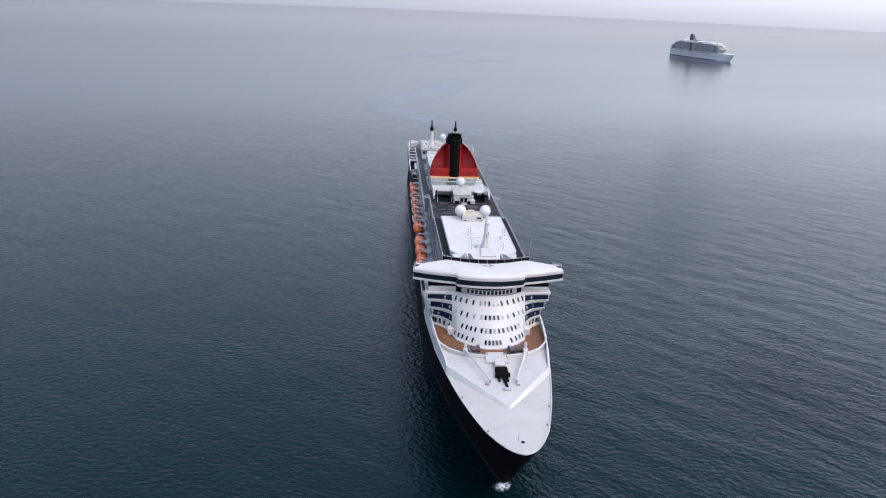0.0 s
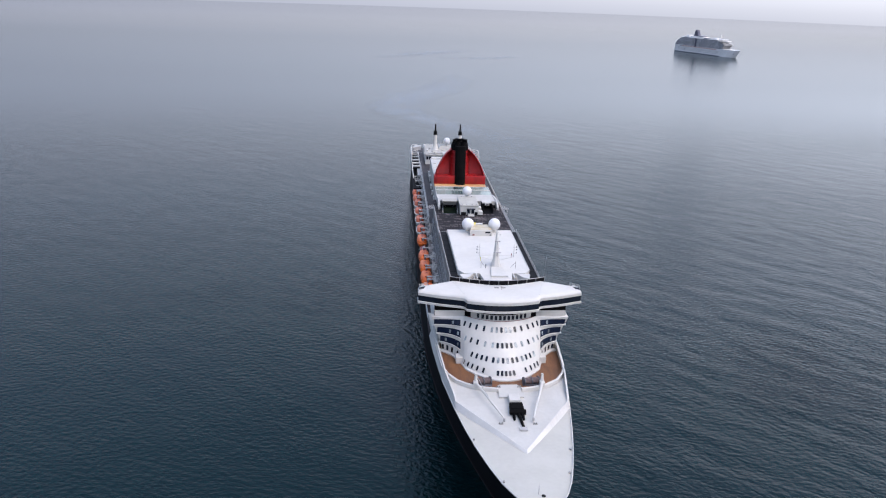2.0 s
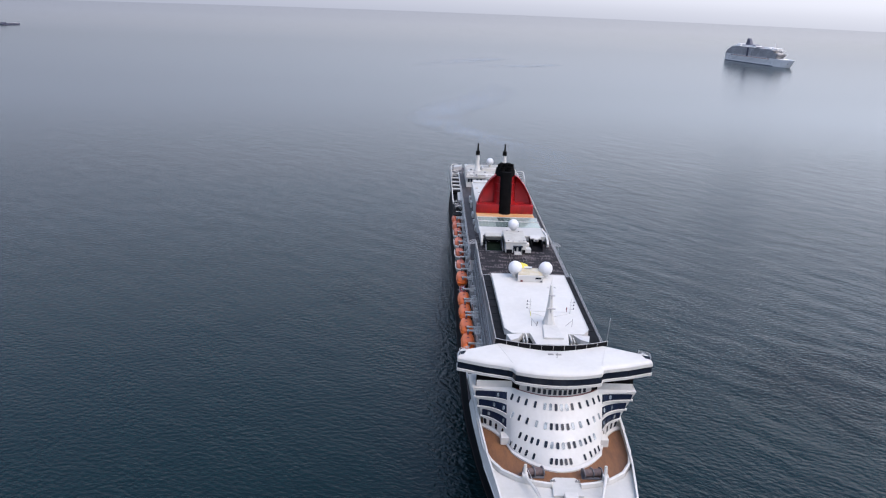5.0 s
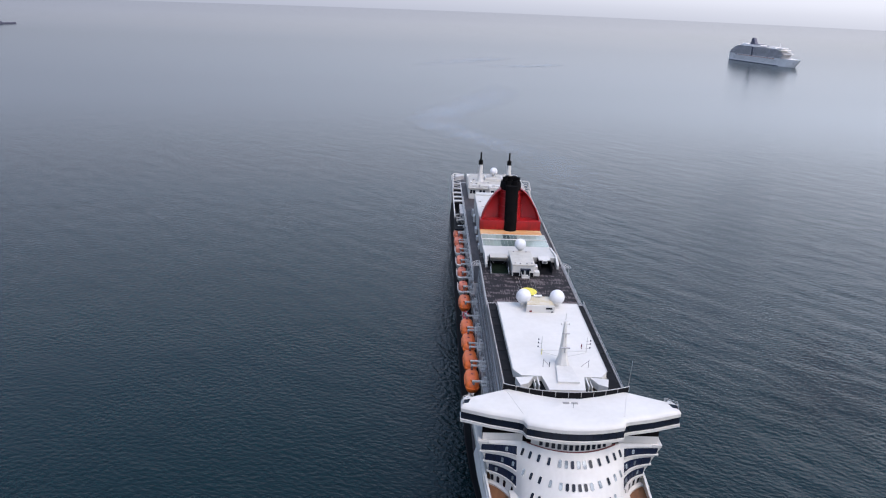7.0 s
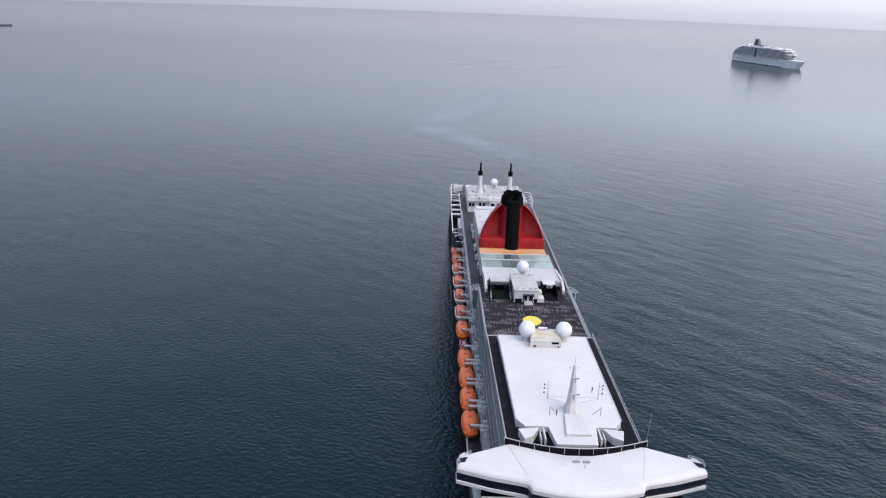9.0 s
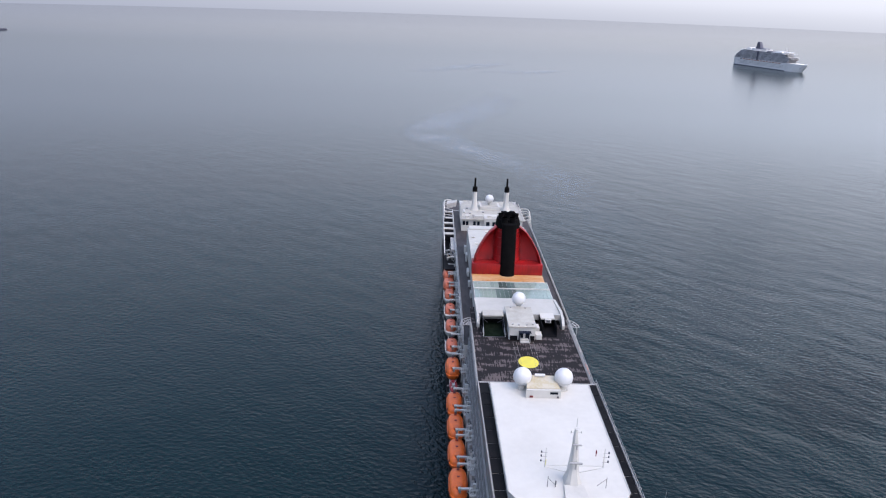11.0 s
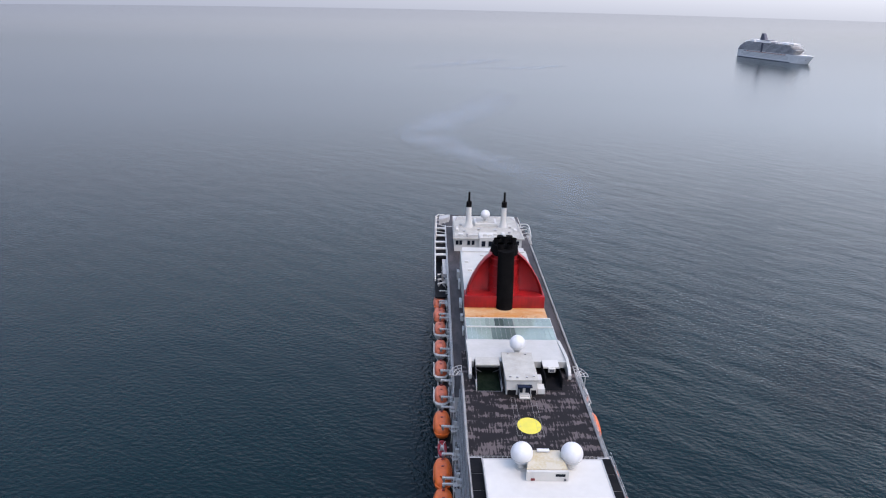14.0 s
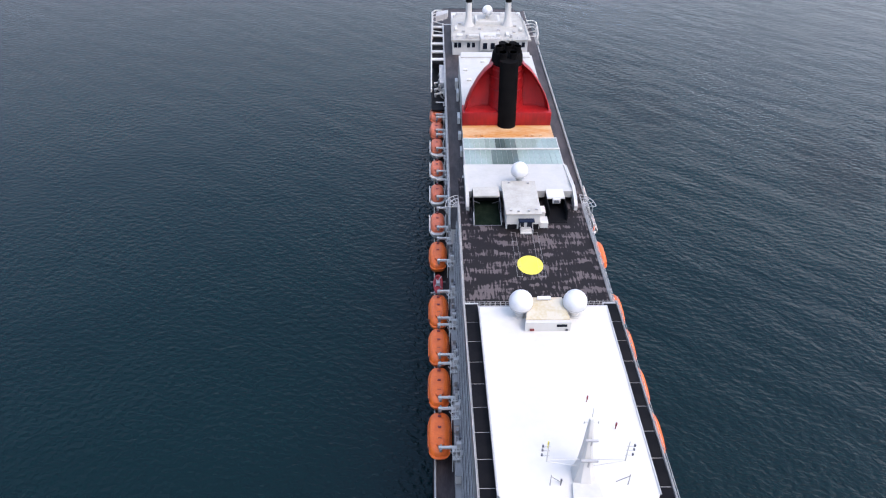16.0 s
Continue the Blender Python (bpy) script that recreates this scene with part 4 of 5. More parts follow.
# whip aerials at the windscreen's ends
for x in (13.2,):
    t = thing("whip_aerial", "thin grey whip aerial beside the bridge roof", "aerial", "", at=(x, 85.0, 39.5))
    bm = B()
    tube(bm, (0, 0, 0), (0.3, 0, 9.0), 0.06, 0.02, seg=5)
    part("whip", bm, "grey", t)
    part("foot", tube(B(), (0, 0, 0), (0, 0, 0.6), 0.14, seg=8), "pale_grey", t)

# ---- funnel ----
funnel = thing("funnel", "red funnel with black pipe stack and curved wind scoop", "funnel", at=(0, 201.5, 37.5))
part("base", box(B(), -11.2, 11.2, 0, 4.6, 0, 4.0, 0.25), "red", funnel, smooth=True)


def arch(z):
    """Half-width of the scoop at a height above the base."""
    return float(np.interp(z, (3.5, 6, 8.5, 11.5, 13.5, 14.8), (11.0, 10.4, 9.3, 7.5, 5.9, 4.3)))


zz = [3.5, 4.5, 5.5, 6.5, 7.5, 8.5, 9.5, 10.5, 11.5, 12.5, 13.5, 14.2, 14.8]
for side in (-1, 1):
    bm = B()
    rings = []
    for z in zz:
        w = min(arch(z), 11.0)
        d = 0.5 + 0.22 * (z - 3.5)
        rings.append([(side * 2.0, 4.4 + d, z), (side * w * 0.55, 4.3 + d, z), (side * (w - 0.9), 2.6 + d, z), (side * (w - 0.25), 0.5 + d, z), (side * w, 0.9 + d, z), (side * (w - 0.2), 3.2 + d, z), (side * w * 0.55, 5.0 + d, z), (side * 2.0, 5.0 + d, z)])
    loft(bm, rings)
    part("wind_scoop", bm, "red", funnel, smooth=True)
bm = B()
loft(bm, [[(r * math.cos(a * math.tau / 28), 6.2 + 0.12 * (z - 4) + 1.15 * r * math.sin(a * math.tau / 28), z) for a in range(28)] for r, z in ((4.7, 3.5), (4.4, 6), (4.2, 12.0), (4.2, 14.4))])
part("casing", bm, "red", funnel, smooth=True)
for z in (5.5, 8.5, 11.5, 13.4):
    bm = B()
    loft(bm, [[(r * math.cos(a * math.tau / 28), 6.2 + 0.12 * (z - 4) + 1.15 * r * math.sin(a * math.tau / 28), z + dz) for a in range(28)] for r, dz in ((4.5, 0), (4.55, 0.12), (4.5, 0.24))])
    part("hoop", bm, "red", funnel, smooth=True)
bm = B()
loft(bm, [[(r * math.cos(a * math.tau / 28), 7.4 + 1.15 * r * math.sin(a * math.tau / 28), z) for a in range(28)] for r, z in ((4.0, 13.4), (3.8, 16.2), (3.5, 17.2))])
part("cap", bm, "black", funnel, smooth=True)
bm = B()
loft(bm, [[(2.3 * math.cos(a * math.tau / 28), sh + 2.0 * math.sin(a * math.tau / 28), z) for a in range(28)] for z, sh in ((-0.6, -0.1), (8, 0.9), (16.8, 2.2))])
part("front_pipe", bm, "black", funnel, "sooty black front exhaust pipe", smooth=True)
for x, y, z1, r in ((-1.5, 3.3, 18.4, 0.95), (1.0, 3.4, 18.4, 0.95), (-2.3, 6.3, 18.8, 0.85), (0, 6.6, 19.0, 0.9), (2.3, 6.4, 18.8, 0.85), (-1.2, 9.2, 18.6, 0.85), (1.4, 9.2, 18.6, 0.85)):
    bm = B()
    tube(bm, (x, y, 16), (x, y, z1), r, seg=16)
    tube(bm, (x, y, z1 - 0.3), (x, y, z1), r * 1.12, seg=16)
    part("exhaust_pipe", bm, "black", funnel, smooth=True)
for side in (-1, 1):
    part("ladder", tube(B(), (side * 4.5, 5.5, 4), (side * 4.5, 6.8, 13.4), 0.1, seg=5), "brown_red", funnel)

# ---- after house and masts ----
aft = part("after_house", box(B(), -12.2, 12.2, 263.0, 290.0, 31.8, 36.7), "white", liner, "white after deckhouse with dark windows")
bm = B()
prism(bm, [(-12.7, 262.4), (13.2, 262.4), (12.9, 280), (10.6, 288.5), (-10.4, 288.5), (-12.3, 280)], 36.6, 37.0)
part("roof", bm, "weathered", aft, "weathered pale roof")
bm = B()
prism(bm, [(-3.2, 262.0), (3.2, 262.0), (3.2, 268), (-3.2, 268)], 33.8, 37.5)
part("porch", bm, "white", aft)
for x in (-11.2, -9.9, -7.0, -5.4, 5.2, 7.0, 9.0, 10.8):
    part("window", box(B(), x - 0.5, x + 0.5, 262.88, 263.1, 34.4, 36.0), "glass", aft)
for x in (-1.7, 0.8):
    part("window", box(B(), x - 0.7, x + 0.7, 261.9, 262.1, 34.2, 36.2), "glass", aft)
bm = B()
railing(bm, [(-12.3, 262.6, 37.0), (12.3, 262.6, 37.0)], h=1.0)
railing(bm, [(-12.2, 263, 37), (-12.0, 282, 37), (-10.3, 286.2, 37), (10.3, 286.2, 37), (12.0, 282, 37), (12.2, 263, 37)], h=1.0)
part("railing", bm, "pale_grey", aft)
for x, y in ((-8.5, 270), (-3, 272), (3.2, 271), (8.2, 269), (9, 275), (-9.5, 277)):
    part("roof_vent", box(B(), x - 0.5, x + 0.5, y - 0.4, y + 0.4, 36.95, 37.6, 0.08), "pale_grey", aft)
part("ventilator", tube(B(), (-7.5, 264.5, 37), (-7.5, 264.5, 38.2), 0.4, seg=10), "pale_grey", aft)
part("ventilator", tube(B(), (7.0, 265.0, 37), (7.0, 265, 37.9), 0.45, seg=10), "pale_grey", aft)
part("mast_trunk", box(B(), -4.2, 4.2, 276.5, 283.0, 36.9, 38.2, 0.15), "white", aft)
part("trunk_lid", box(B(), -3.4, 3.4, 277.2, 282.2, 38.15, 38.4, 0.06), "weathered", aft)
for x, y, w, d, h in ((-5.2, 264.6, 1.6, 0.5, 1.0), (-1.2, 264.2, 0.7, 0.5, 1.3), (0.6, 264.4, 0.9, 0.5, 1.0), (2.6, 264.8, 0.6, 0.6, 1.4), (5.8, 266.5, 0.5, 1.6, 0.8), (-9.8, 266.0, 0.9, 0.9, 0.7), (10.6, 271.0, 0.5, 1.2, 0.9), (-10.9, 272.5, 0.4, 1.8, 0.7)):
    part("roof_locker", box(B(), x - w, x + w, y - d, y + d, 36.95, 36.95 + h, 0.08), "white", aft)
# curved white rails and a grey platform on the quarters
for side in (-1, 1):
    y1 = 299.0 if side == -1 else 288.0
    y0 = y1 - (20 if side == -1 else 9)
    x1 = 18.7 if side == -1 else 17.9
    line = [(x1, y0, 32.4), (x1, y1 - 4, 33.8), (x1 - 0.1, y1 - 1.4, 34.2), (x1 - 0.8, y1 - 0.3, 34.4), (x1 - 2.0, y1, 34.4), (x1 - 3.4, y1, 34.3)]
    for lift, r in ((0, 0.2), (-1.1, 0.12), (-2.2, 0.12)):
        bm = B()
        for p, q in zip(line, line[1:]):
            tube(bm, (side * p[0], p[1], p[2] + lift), (side * q[0], q[1], q[2] + lift), r, seg=8)
        part("quarter_rail", bm, "white", aft, "curved white tube rail")
    for k in range(5 if side == -1 else 3):
        y = y0 + 4 * k
        part("rail_post", tube(B(), (side * x1, y, 29.4), (side * x1, y, 32.5 + 0.08 * 4 * k), 0.13, seg=6), "white", aft)
        part("rail_brace", tube(B(), (side * x1, y, 32.3 + 0.08 * 4 * k), (side * 15.0, y, 32.0), 0.16, seg=6), "white", aft)
    part("quarter_deck", box(B(), side * 14.6, side * 18.6, y0, y1 + 1, 29.0, 29.45, 0.05), "grey", aft)
bm = B()
prism(bm, [(-17.6, 293.5), (-13.4, 297.0), (-13.0, 300.5), (-17.3, 299.0)], 32.0, 34.0)
part("winch_house", bm, "pale_grey", aft)
for x in (-6.6, 6.6):
    t = thing("exhaust_mast", "white exhaust mast with black collar and thin black pole", "mast", "after masts", at=(x, 276.0, 37.0))
    bm = B()
    loft(bm, [[(r * math.cos(a * math.tau / 20), r * math.sin(a * math.tau / 20), z) for a in range(20)] for r, z in ((1.9, 0), (1.35, 1.2), (1.05, 3.0), (0.92, 7.9))])
    part("shaft", bm, "white", t, smooth=True)
    part("collar", tube(B(), (0, 0, 7.9), (0, 0, 9.9), 1.0, seg=16), "black", t, smooth=True)
    part("pole", tube(B(), (0, 0, 9.9), (0, 0, 13.6), 0.42, 0.36, seg=12), "black", t, smooth=True)
# open beam frame outboard of the after house
for side in (-1,):
    fr = thing("side_gallery", "white open gallery with dark bays outboard of the walkway", "gallery", "side galleries", at=(side * 17, 0, 0))
    for y in (259.5, 266, 273, 280.5, 289):
        part("beam", box(B(), -2.1, 2.1, y - 0.7, y + 0.7, 31.5, 32.0, 0.08), "white", fr)
    for x in (-2.1, 2.0):
        bm = B()
        box(bm, x - 0.2, x + 0.2, 236, 292, 31.2, 32.1, 0.06)
        part("edge_beam", bm, "white", fr)
    part("floor", box(B(), -2.1, 2.1, 232, 292, 27.0, 27.4), "panel", fr)
    part("dark_well", box(B(), -1.9, 1.8, 258, 291, 29.5, 31.1), "panel", fr)
    bm = B()
    box(bm, 0.4, 2.0, 243, 257, 27.4, 31.0, 0.1)
    part("screen", bm, "pale_grey", fr)
    bm = B()
    railing(bm, [(-2.1, 262, 32.0), (-2.1, 300, 32.0)], h=1.3)
    for a in range(5):
        tube(bm, (side * 2.0, 290 + a * 2, 30 + 0.2 * a), (side * 2.0, 290 + a * 2, 33.6), 0.12, seg=5)
    part("railing", bm, "white", fr)
bm = B()
box(bm, -19, 16.5, 288, 312, 22.5, 29.6)
part("stern_block", bm, "white", liner)
bm = B()
box(bm, -18.8, 16.3, 288, 311.8, 29.58, 29.7)
part("stern_deck", bm, "walkway", liner)

# ---- lifeboats and davits ----
def lifeboat(label, length, colour, trimmed):
    """A covered boat; trimmed: a tender with a white rim round a smaller canopy."""
    t = thing("lifeboat", label, "lifeboat", "lifeboats in davits")
    L, W = length / 2, 1.95

    def outline(scale, k=24, p=3.2):
        return [(W * scale * math.copysign(abs(math.cos(a * math.tau / k)) ** (2 / p), math.cos(a * math.tau / k)), L * (0.93 + 0.07 * scale) * scale * math.copysign(abs(math.sin(a * math.tau / k)) ** (2 / p), math.sin(a * math.tau / k))) for a in range(k)]
    bm = B()
    loft(bm, [[(x, y, z) for x, y in outline(s)] for s, z in ((0.35, -2.1), (0.7, -1.8), (0.9, -1.0), (1.0, 0.0))])
    part("hull", bm, "white" if trimmed else colour, t, smooth=True)
    bm = B()
    loft(bm, [[(x, y, z) for x, y in outline(s)] for s, z in ((1.0, -0.05), (1.04, 0.0), (1.04, 0.22), (1.0, 0.28))])
    part("gunwale", bm, "white" if trimmed else colour, t, smooth=True)
    bm = B()
    c = 0.86 if trimmed else 0.98
    loft(bm, [[(x, y, z) for x, y in outline(s)] for s, z in ((c, 0.2), (c * 0.97, 0.8), (c * 0.88, 1.35), (c * 0.7, 1.65), (c * 0.4, 1.75))])
    canopy = part("canopy", bm, colour, t, smooth=True)
    bm = B()
    loft(bm, [[(0.62 * math.cos(a * math.tau / 16), -L * 0.62 + 0.7 * math.sin(a * math.tau / 16), z) for a in range(16)] for z in (1.4, 2.0, 2.15)])
    part("cupola", bm, colour, t, smooth=True)
    for y in (-L * 0.42, L * 0.1, L * 0.62):
        bm = B()
        box(bm, -0.3, 0.3, y - 0.22, y + 0.22, 1.6, 1.84, 0.05)
        part("hatch", bm, "brown_red", canopy)
    for y in (-L * 0.8, L * 0.8):
        bm = B()
        tube(bm, (0, y, 1.0), (0, y, 2.0), 0.13, seg=8)
        box(bm, -0.25, 0.25, y - 0.15, y + 0.15, 1.8, 2.1, 0.04)
        part("lifting_hook", bm, "dark_grey", t)
    if trimmed:
        for side in (-1, 1):
            bm = B()
            tube(bm, (side * W * 0.98, -L * 0.8, 0.65), (side * W * 0.98, L * 0.8, 0.65), 0.1, seg=6)
            for i in range(6):
                y = -L * 0.8 + L * 1.6 * i / 5
                tube(bm, (side * W * 0.98, y, 0.2), (side * W * 0.98, y, 0.65), 0.06, seg=5)
            part("grab_rail", bm, "white", t)
    for y in (-0.35, 0.0, 0.35):
        for side in (-1, 1):
            bm = B()
            box(bm, side * W * c * 0.95 - 0.06, side * W * c * 0.95 + 0.06, y * length - 0.35, y * length + 0.35, 0.45, 0.8, 0.03)
            part("window", bm, "glass", canopy)
    return t


def davit():
    """A pair of davit arms with winch and hoses; local x runs from ship (+) to sea (-)."""
    t = thing("davit", "white lifeboat davit with grey winch and falls", "davit", "davits")
    bm = B()
    box(bm, -1.9, 1.8, -0.2, 0.2, 0.0, 0.45, 0.06)
    part("arm", bm, "white", t)
    bm = B()
    tube(bm, (1.7, -0.6, -3.2), (1.9, -0.6, 0.2), 0.2, seg=6)
    tube(bm, (1.7, 0.6, -3.2), (1.9, 0.6, 0.2), 0.2, seg=6)
    tube(bm, (1.6, 0.55, -2.6), (0.0, 0.55, 0.0), 0.13, seg=6)
    tube(bm, (1.6, -0.55, -2.6), (0.0, -0.55, 0.0), 0.13, seg=6)
    part("post", bm, "pale_grey", t)
    bm = B()
    tube(bm, (-1.5, -0.55, 0.2), (-1.5, 0.55, 0.2), 0.2, seg=8)
    box(bm, -1.75, -1.3, -0.25, 0.25, -0.7, 0.2, 0.05)
    part("sheave", bm, "grey", t)
    bm = B()
    box(bm, 1.9, 2.9, -0.8, 0.8, -0.4, 0.5, 0.1)
    tube(bm, (2.4, -1.2, 0.2), (2.4, 1.2, 0.2), 0.42, seg=12)
    part("winch", bm, "grey", t)
    bm = B()
    for k in range(4):
        a = Vector((1.7 + 0.35 * k, -1.5 + 0.3 * k, -0.3 + 0.2 * k))
        for i in range(5):
            b = a + Vector((0.3 * math.sin(i * 1.7 + k), 0.55, 0.22 * math.cos(i * 1.3 + k)))
            tube(bm, a, b, 0.09, seg=5)
            a = b
    part("hose", bm, "pale_grey", t)
    bm = B()
    tube(bm, (0.9, 0.9, 0.1), (2.6, 2.4, 0.6), 0.08, seg=5)
    tube(bm, (0.9, 2.4, 0.1), (2.6, 0.9, 0.6), 0.08, seg=5)
    tube(bm, (0.9, 0.9, 0.1), (0.9, 2.4, 0.1), 0.08, seg=5)
    tube(bm, (2.6, 0.9, 0.6), (2.6, 2.4, 0.6), 0.08, seg=5)
    part("truss", bm, "pale_grey", t)
    for k, (x, y, w, d, h) in enumerate(((1.35, -0.2, 0.35, 0.3, 0.9), (1.75, 1.5, 0.3, 0.5, 0.6), (1.2, 2.3, 0.25, 0.25, 1.1), (1.85, -1.9, 0.3, 0.45, 0.7))):
        part("control_box", box(B(), x - w, x + w, y - d, y + d, 0.75, 0.75 + h, 0.06), ("white", "dark_grey", "grey", "white")[k], t)
    # open lattice frame that carries the falls inboard of the boat
    bm = B()
    for y in (-2.6, -1.1):
        for k in range(3):
            x = 0.35 + 0.42 * k
            tube(bm, (x, y, 0.5), (x + 0.42, y + 0.75, 0.65), 0.085, seg=4)
            tube(bm, (x, y + 0.75, 0.5), (x + 0.42, y, 0.65), 0.085, seg=4)
        tube(bm, (0.3, y, 0.5), (1.7, y, 0.7), 0.08, seg=5)
    tube(bm, (0.3, -0.35, 0.5), (1.7, -0.35, 0.7), 0.08, seg=5)
    for x in (0.35, 1.0, 1.65):
        tube(bm, (x, -2.6, -2.5), (x, -2.6, 0.55), 0.08, seg=5)
        tube(bm, (x, -2.6, 0.5), (x, -0.2, 0.5), 0.07, seg=5)
    part("lattice", bm, "white", t, "white lattice frame")
    return t


BZ = 25.1
big = [115.1, 125.5, 135.7, 145.6, 163.8]
small = [176.1, 188.9, 200.9, 212.9, 223.4, 233.0]
first_big = lifeboat("fully enclosed orange lifeboat hanging in davits", 9.0, "orange", False)
first_small = lifeboat("faded orange tender with white rim hanging in davits", 8.2, "faded", True)
first_old = lifeboat("short orange lifeboat crowded against its neighbour in davits", 8.0, "faded", False)
first_davit = davit()
for side in (-1, 1):
    for i, y in enumerate(big):
        m = pose(side * 17.6, y, BZ)
        if side == -1 and i == 0:
            first_big.matrix_basis = m
        else:
            copy_thing(first_big, m)
    for i, y in enumerate(small if side == -1 else small[:2]):
        ob = first_small if i < 4 else first_old
        m = pose(side * 17.6, y, BZ - (0.0 if i < 4 else 0.4))
        if side == -1 and i in (0, 4):
            ob.matrix_basis = m
        else:
            copy_thing(ob, m)
    ends = []
    for k, ys_ in ((4.0, big), (3.9, small if side == -1 else small[:2])):
        for y in ys_:
            ends += [y - k, y + k]
    for i, y in enumerate(ends):
        m = pose(side * 15.9, y, BZ + 2.0) @ (Matrix.Diagonal((-1, 1, 1, 1)) if side == 1 else Matrix.Identity(4))
        if side == 1:
            m = pose(15.9, y, BZ + 2.0, 0, 0, 180)
        if side == -1 and i == 0:
            first_davit.matrix_basis = m
        else:
            copy_thing(first_davit, m)
for y in (239.5, 243.0, 247.5):
    copy_thing(first_davit, pose(-16.6, y, 29.0, 0, 0, 30))
# small rescue boat between the big boats
rescue = thing("rescue_boat", "small dark red inflatable rescue boat on its cradle", "boat", at=(-17.6, 154.6, BZ - 0.2))
bm = B()
loft(bm, [[(1.05 * s * math.cos(a * math.tau / 20), 3.0 * s * math.sin(a * math.tau / 20), z) for a in range(20)] for s, z in ((0.7, -0.8), (1.0, -0.2), (1.0, 0.3), (0.8, 0.45), (0.72, 0.1), (0.5, 0.05))])
part("hull", bm, "rescue", rescue, smooth=True)
bm = B()
box(bm, -0.4, 0.4, -0.6, 0.3, 0.0, 0.9, 0.1)
tube(bm, (-0.7, -1.2, 0.3), (0.7, 1.4, 1.1), 0.09, seg=6)
tube(bm, (0.7, -1.6, 0.2), (-0.5, 0.8, 0.9), 0.07, seg=6)
part("console", bm, "pale_grey", rescue)
bm = B()
for y in (-1.8, 1.8):
    box(bm, -1.6, 1.6, y - 0.12, y + 0.12, -1.0, -0.7, 0.04)
part("cradle", bm, "grey", rescue)
# deck machinery between davits and the house: lockers and pale boxes
random.seed(11)
for side in (-1, 1):
    y = 90.0
    i = 0
    while y < 238:
        w = random.uniform(2.2, 4.2)
        t = thing("deck_box", "pale grey equipment box on the boat deck", "box", "boat deck boxes", at=(side * 14.75, y + w / 2, 25.6))
        bm = B()
        h = random.uniform(0.8, 2.2)
        box(bm, -0.45, 0.45, -w / 2, w / 2, 0, h, 0.06)
        part("body", bm, random.choice(("white", "pale_grey", "dark_grey", "grey", "white")), t)
        bm = B()
        box(bm, -0.48, 0.48, -w / 2 - 0.03, w / 2 + 0.03, h - 0.02, h + 0.08, 0.03)
        part("lid", bm, "grey", t)
        y += w + random.uniform(0.8, 3.0)
        i += 1
# edge rail of the boat deck
bm = B()
for side in (-1, 1):
    railing(bm, [(side * 18.2, 98, 22.6), (side * 18.4, 110, 22.6), (side * 18.3, 236, 22.6)], h=1.2, gap=2.5, r=0.07)
    box(bm, side * 18.2, side * 18.5, 100, 240, 22.4, 22.9)
part("boat_deck_rail", bm, "white", liner)

# ---- foredeck gear ----
winch = thing("anchor_windlass", "black anchor windlass behind a white locker on the foredeck", "windlass", at=(0.3, 46.0, UP_Z))
bm = B()
box(bm, -1.6, 1.6, -1.2, 1.6, 0, 1.5, 0.2)
part("housing", bm, "black", winch)
bm = B()
tube(bm, (-1.9, -1.6, 0.8), (1.9, -1.6, 0.8), 0.65, seg=16)
part("drum", bm, "black", winch, smooth=True)
for x in (-1.0, 1.0):
    bm = B()
    tube(bm, (x, -1.8, 0.6), (x * 1.1, -4.0, 0.3), 0.38, 0.3, seg=10)
    part("chain_pipe", bm, "black", winch)
bm = B()
tube(bm, (0.1, -1.8, 0.5), (0.6, -7.2, 0.25), 0.42, 0.3, seg=10)
part("chain", bm, "black", winch)
bm = B()
box(bm, -1.35, 1.35, 2.4, 5.4, 0, 1.5, 0.15)
part("locker", bm, "white", winch)
bm = B()
box(bm, -0.5, 1.3, -8.3, -7.1, 0, 0.5, 0.1)
part("hawse_cover", bm, "pale_grey", winch)
# mooring cranes: stowed white jibs lying forward from a pillar
for side in (-1, 1):
    t = thing("deck_crane", "white deck crane with stowed slender jib", "crane", "foredeck cranes", at=(side * 8.4, 56.2, 23.8))
    bm = B()
    tube(bm, (0, 0, 0), (0, 0.6, 4.2), 0.5, 0.32, seg=12)
    box(bm, -0.6, 0.6, -0.8, 0.6, 1.2, 2.4, 0.12)
    part("pillar", bm, "white", t, smooth=True)
    bm = B()
    tube(bm, (0, -0.3, 2.2), (-side * 5.0, -15.0, 1.5), 0.34, 0.2, seg=8)
    part("jib", bm, "white", t, smooth=True)
    bm = B()
    tube(bm, (0, 0.6, 4.1), (-side * 2.6, -7.8, 1.9), 0.06, seg=5)
    part("stay", bm, "pale_grey", t)
    bm = B()
    box(bm, -side * 5.0 - 0.25, -side * 5.0 + 0.25, -15.2, -14.8, 0.7, 1.6, 0.05)
    part("jib_rest", bm, "pale_grey", t)
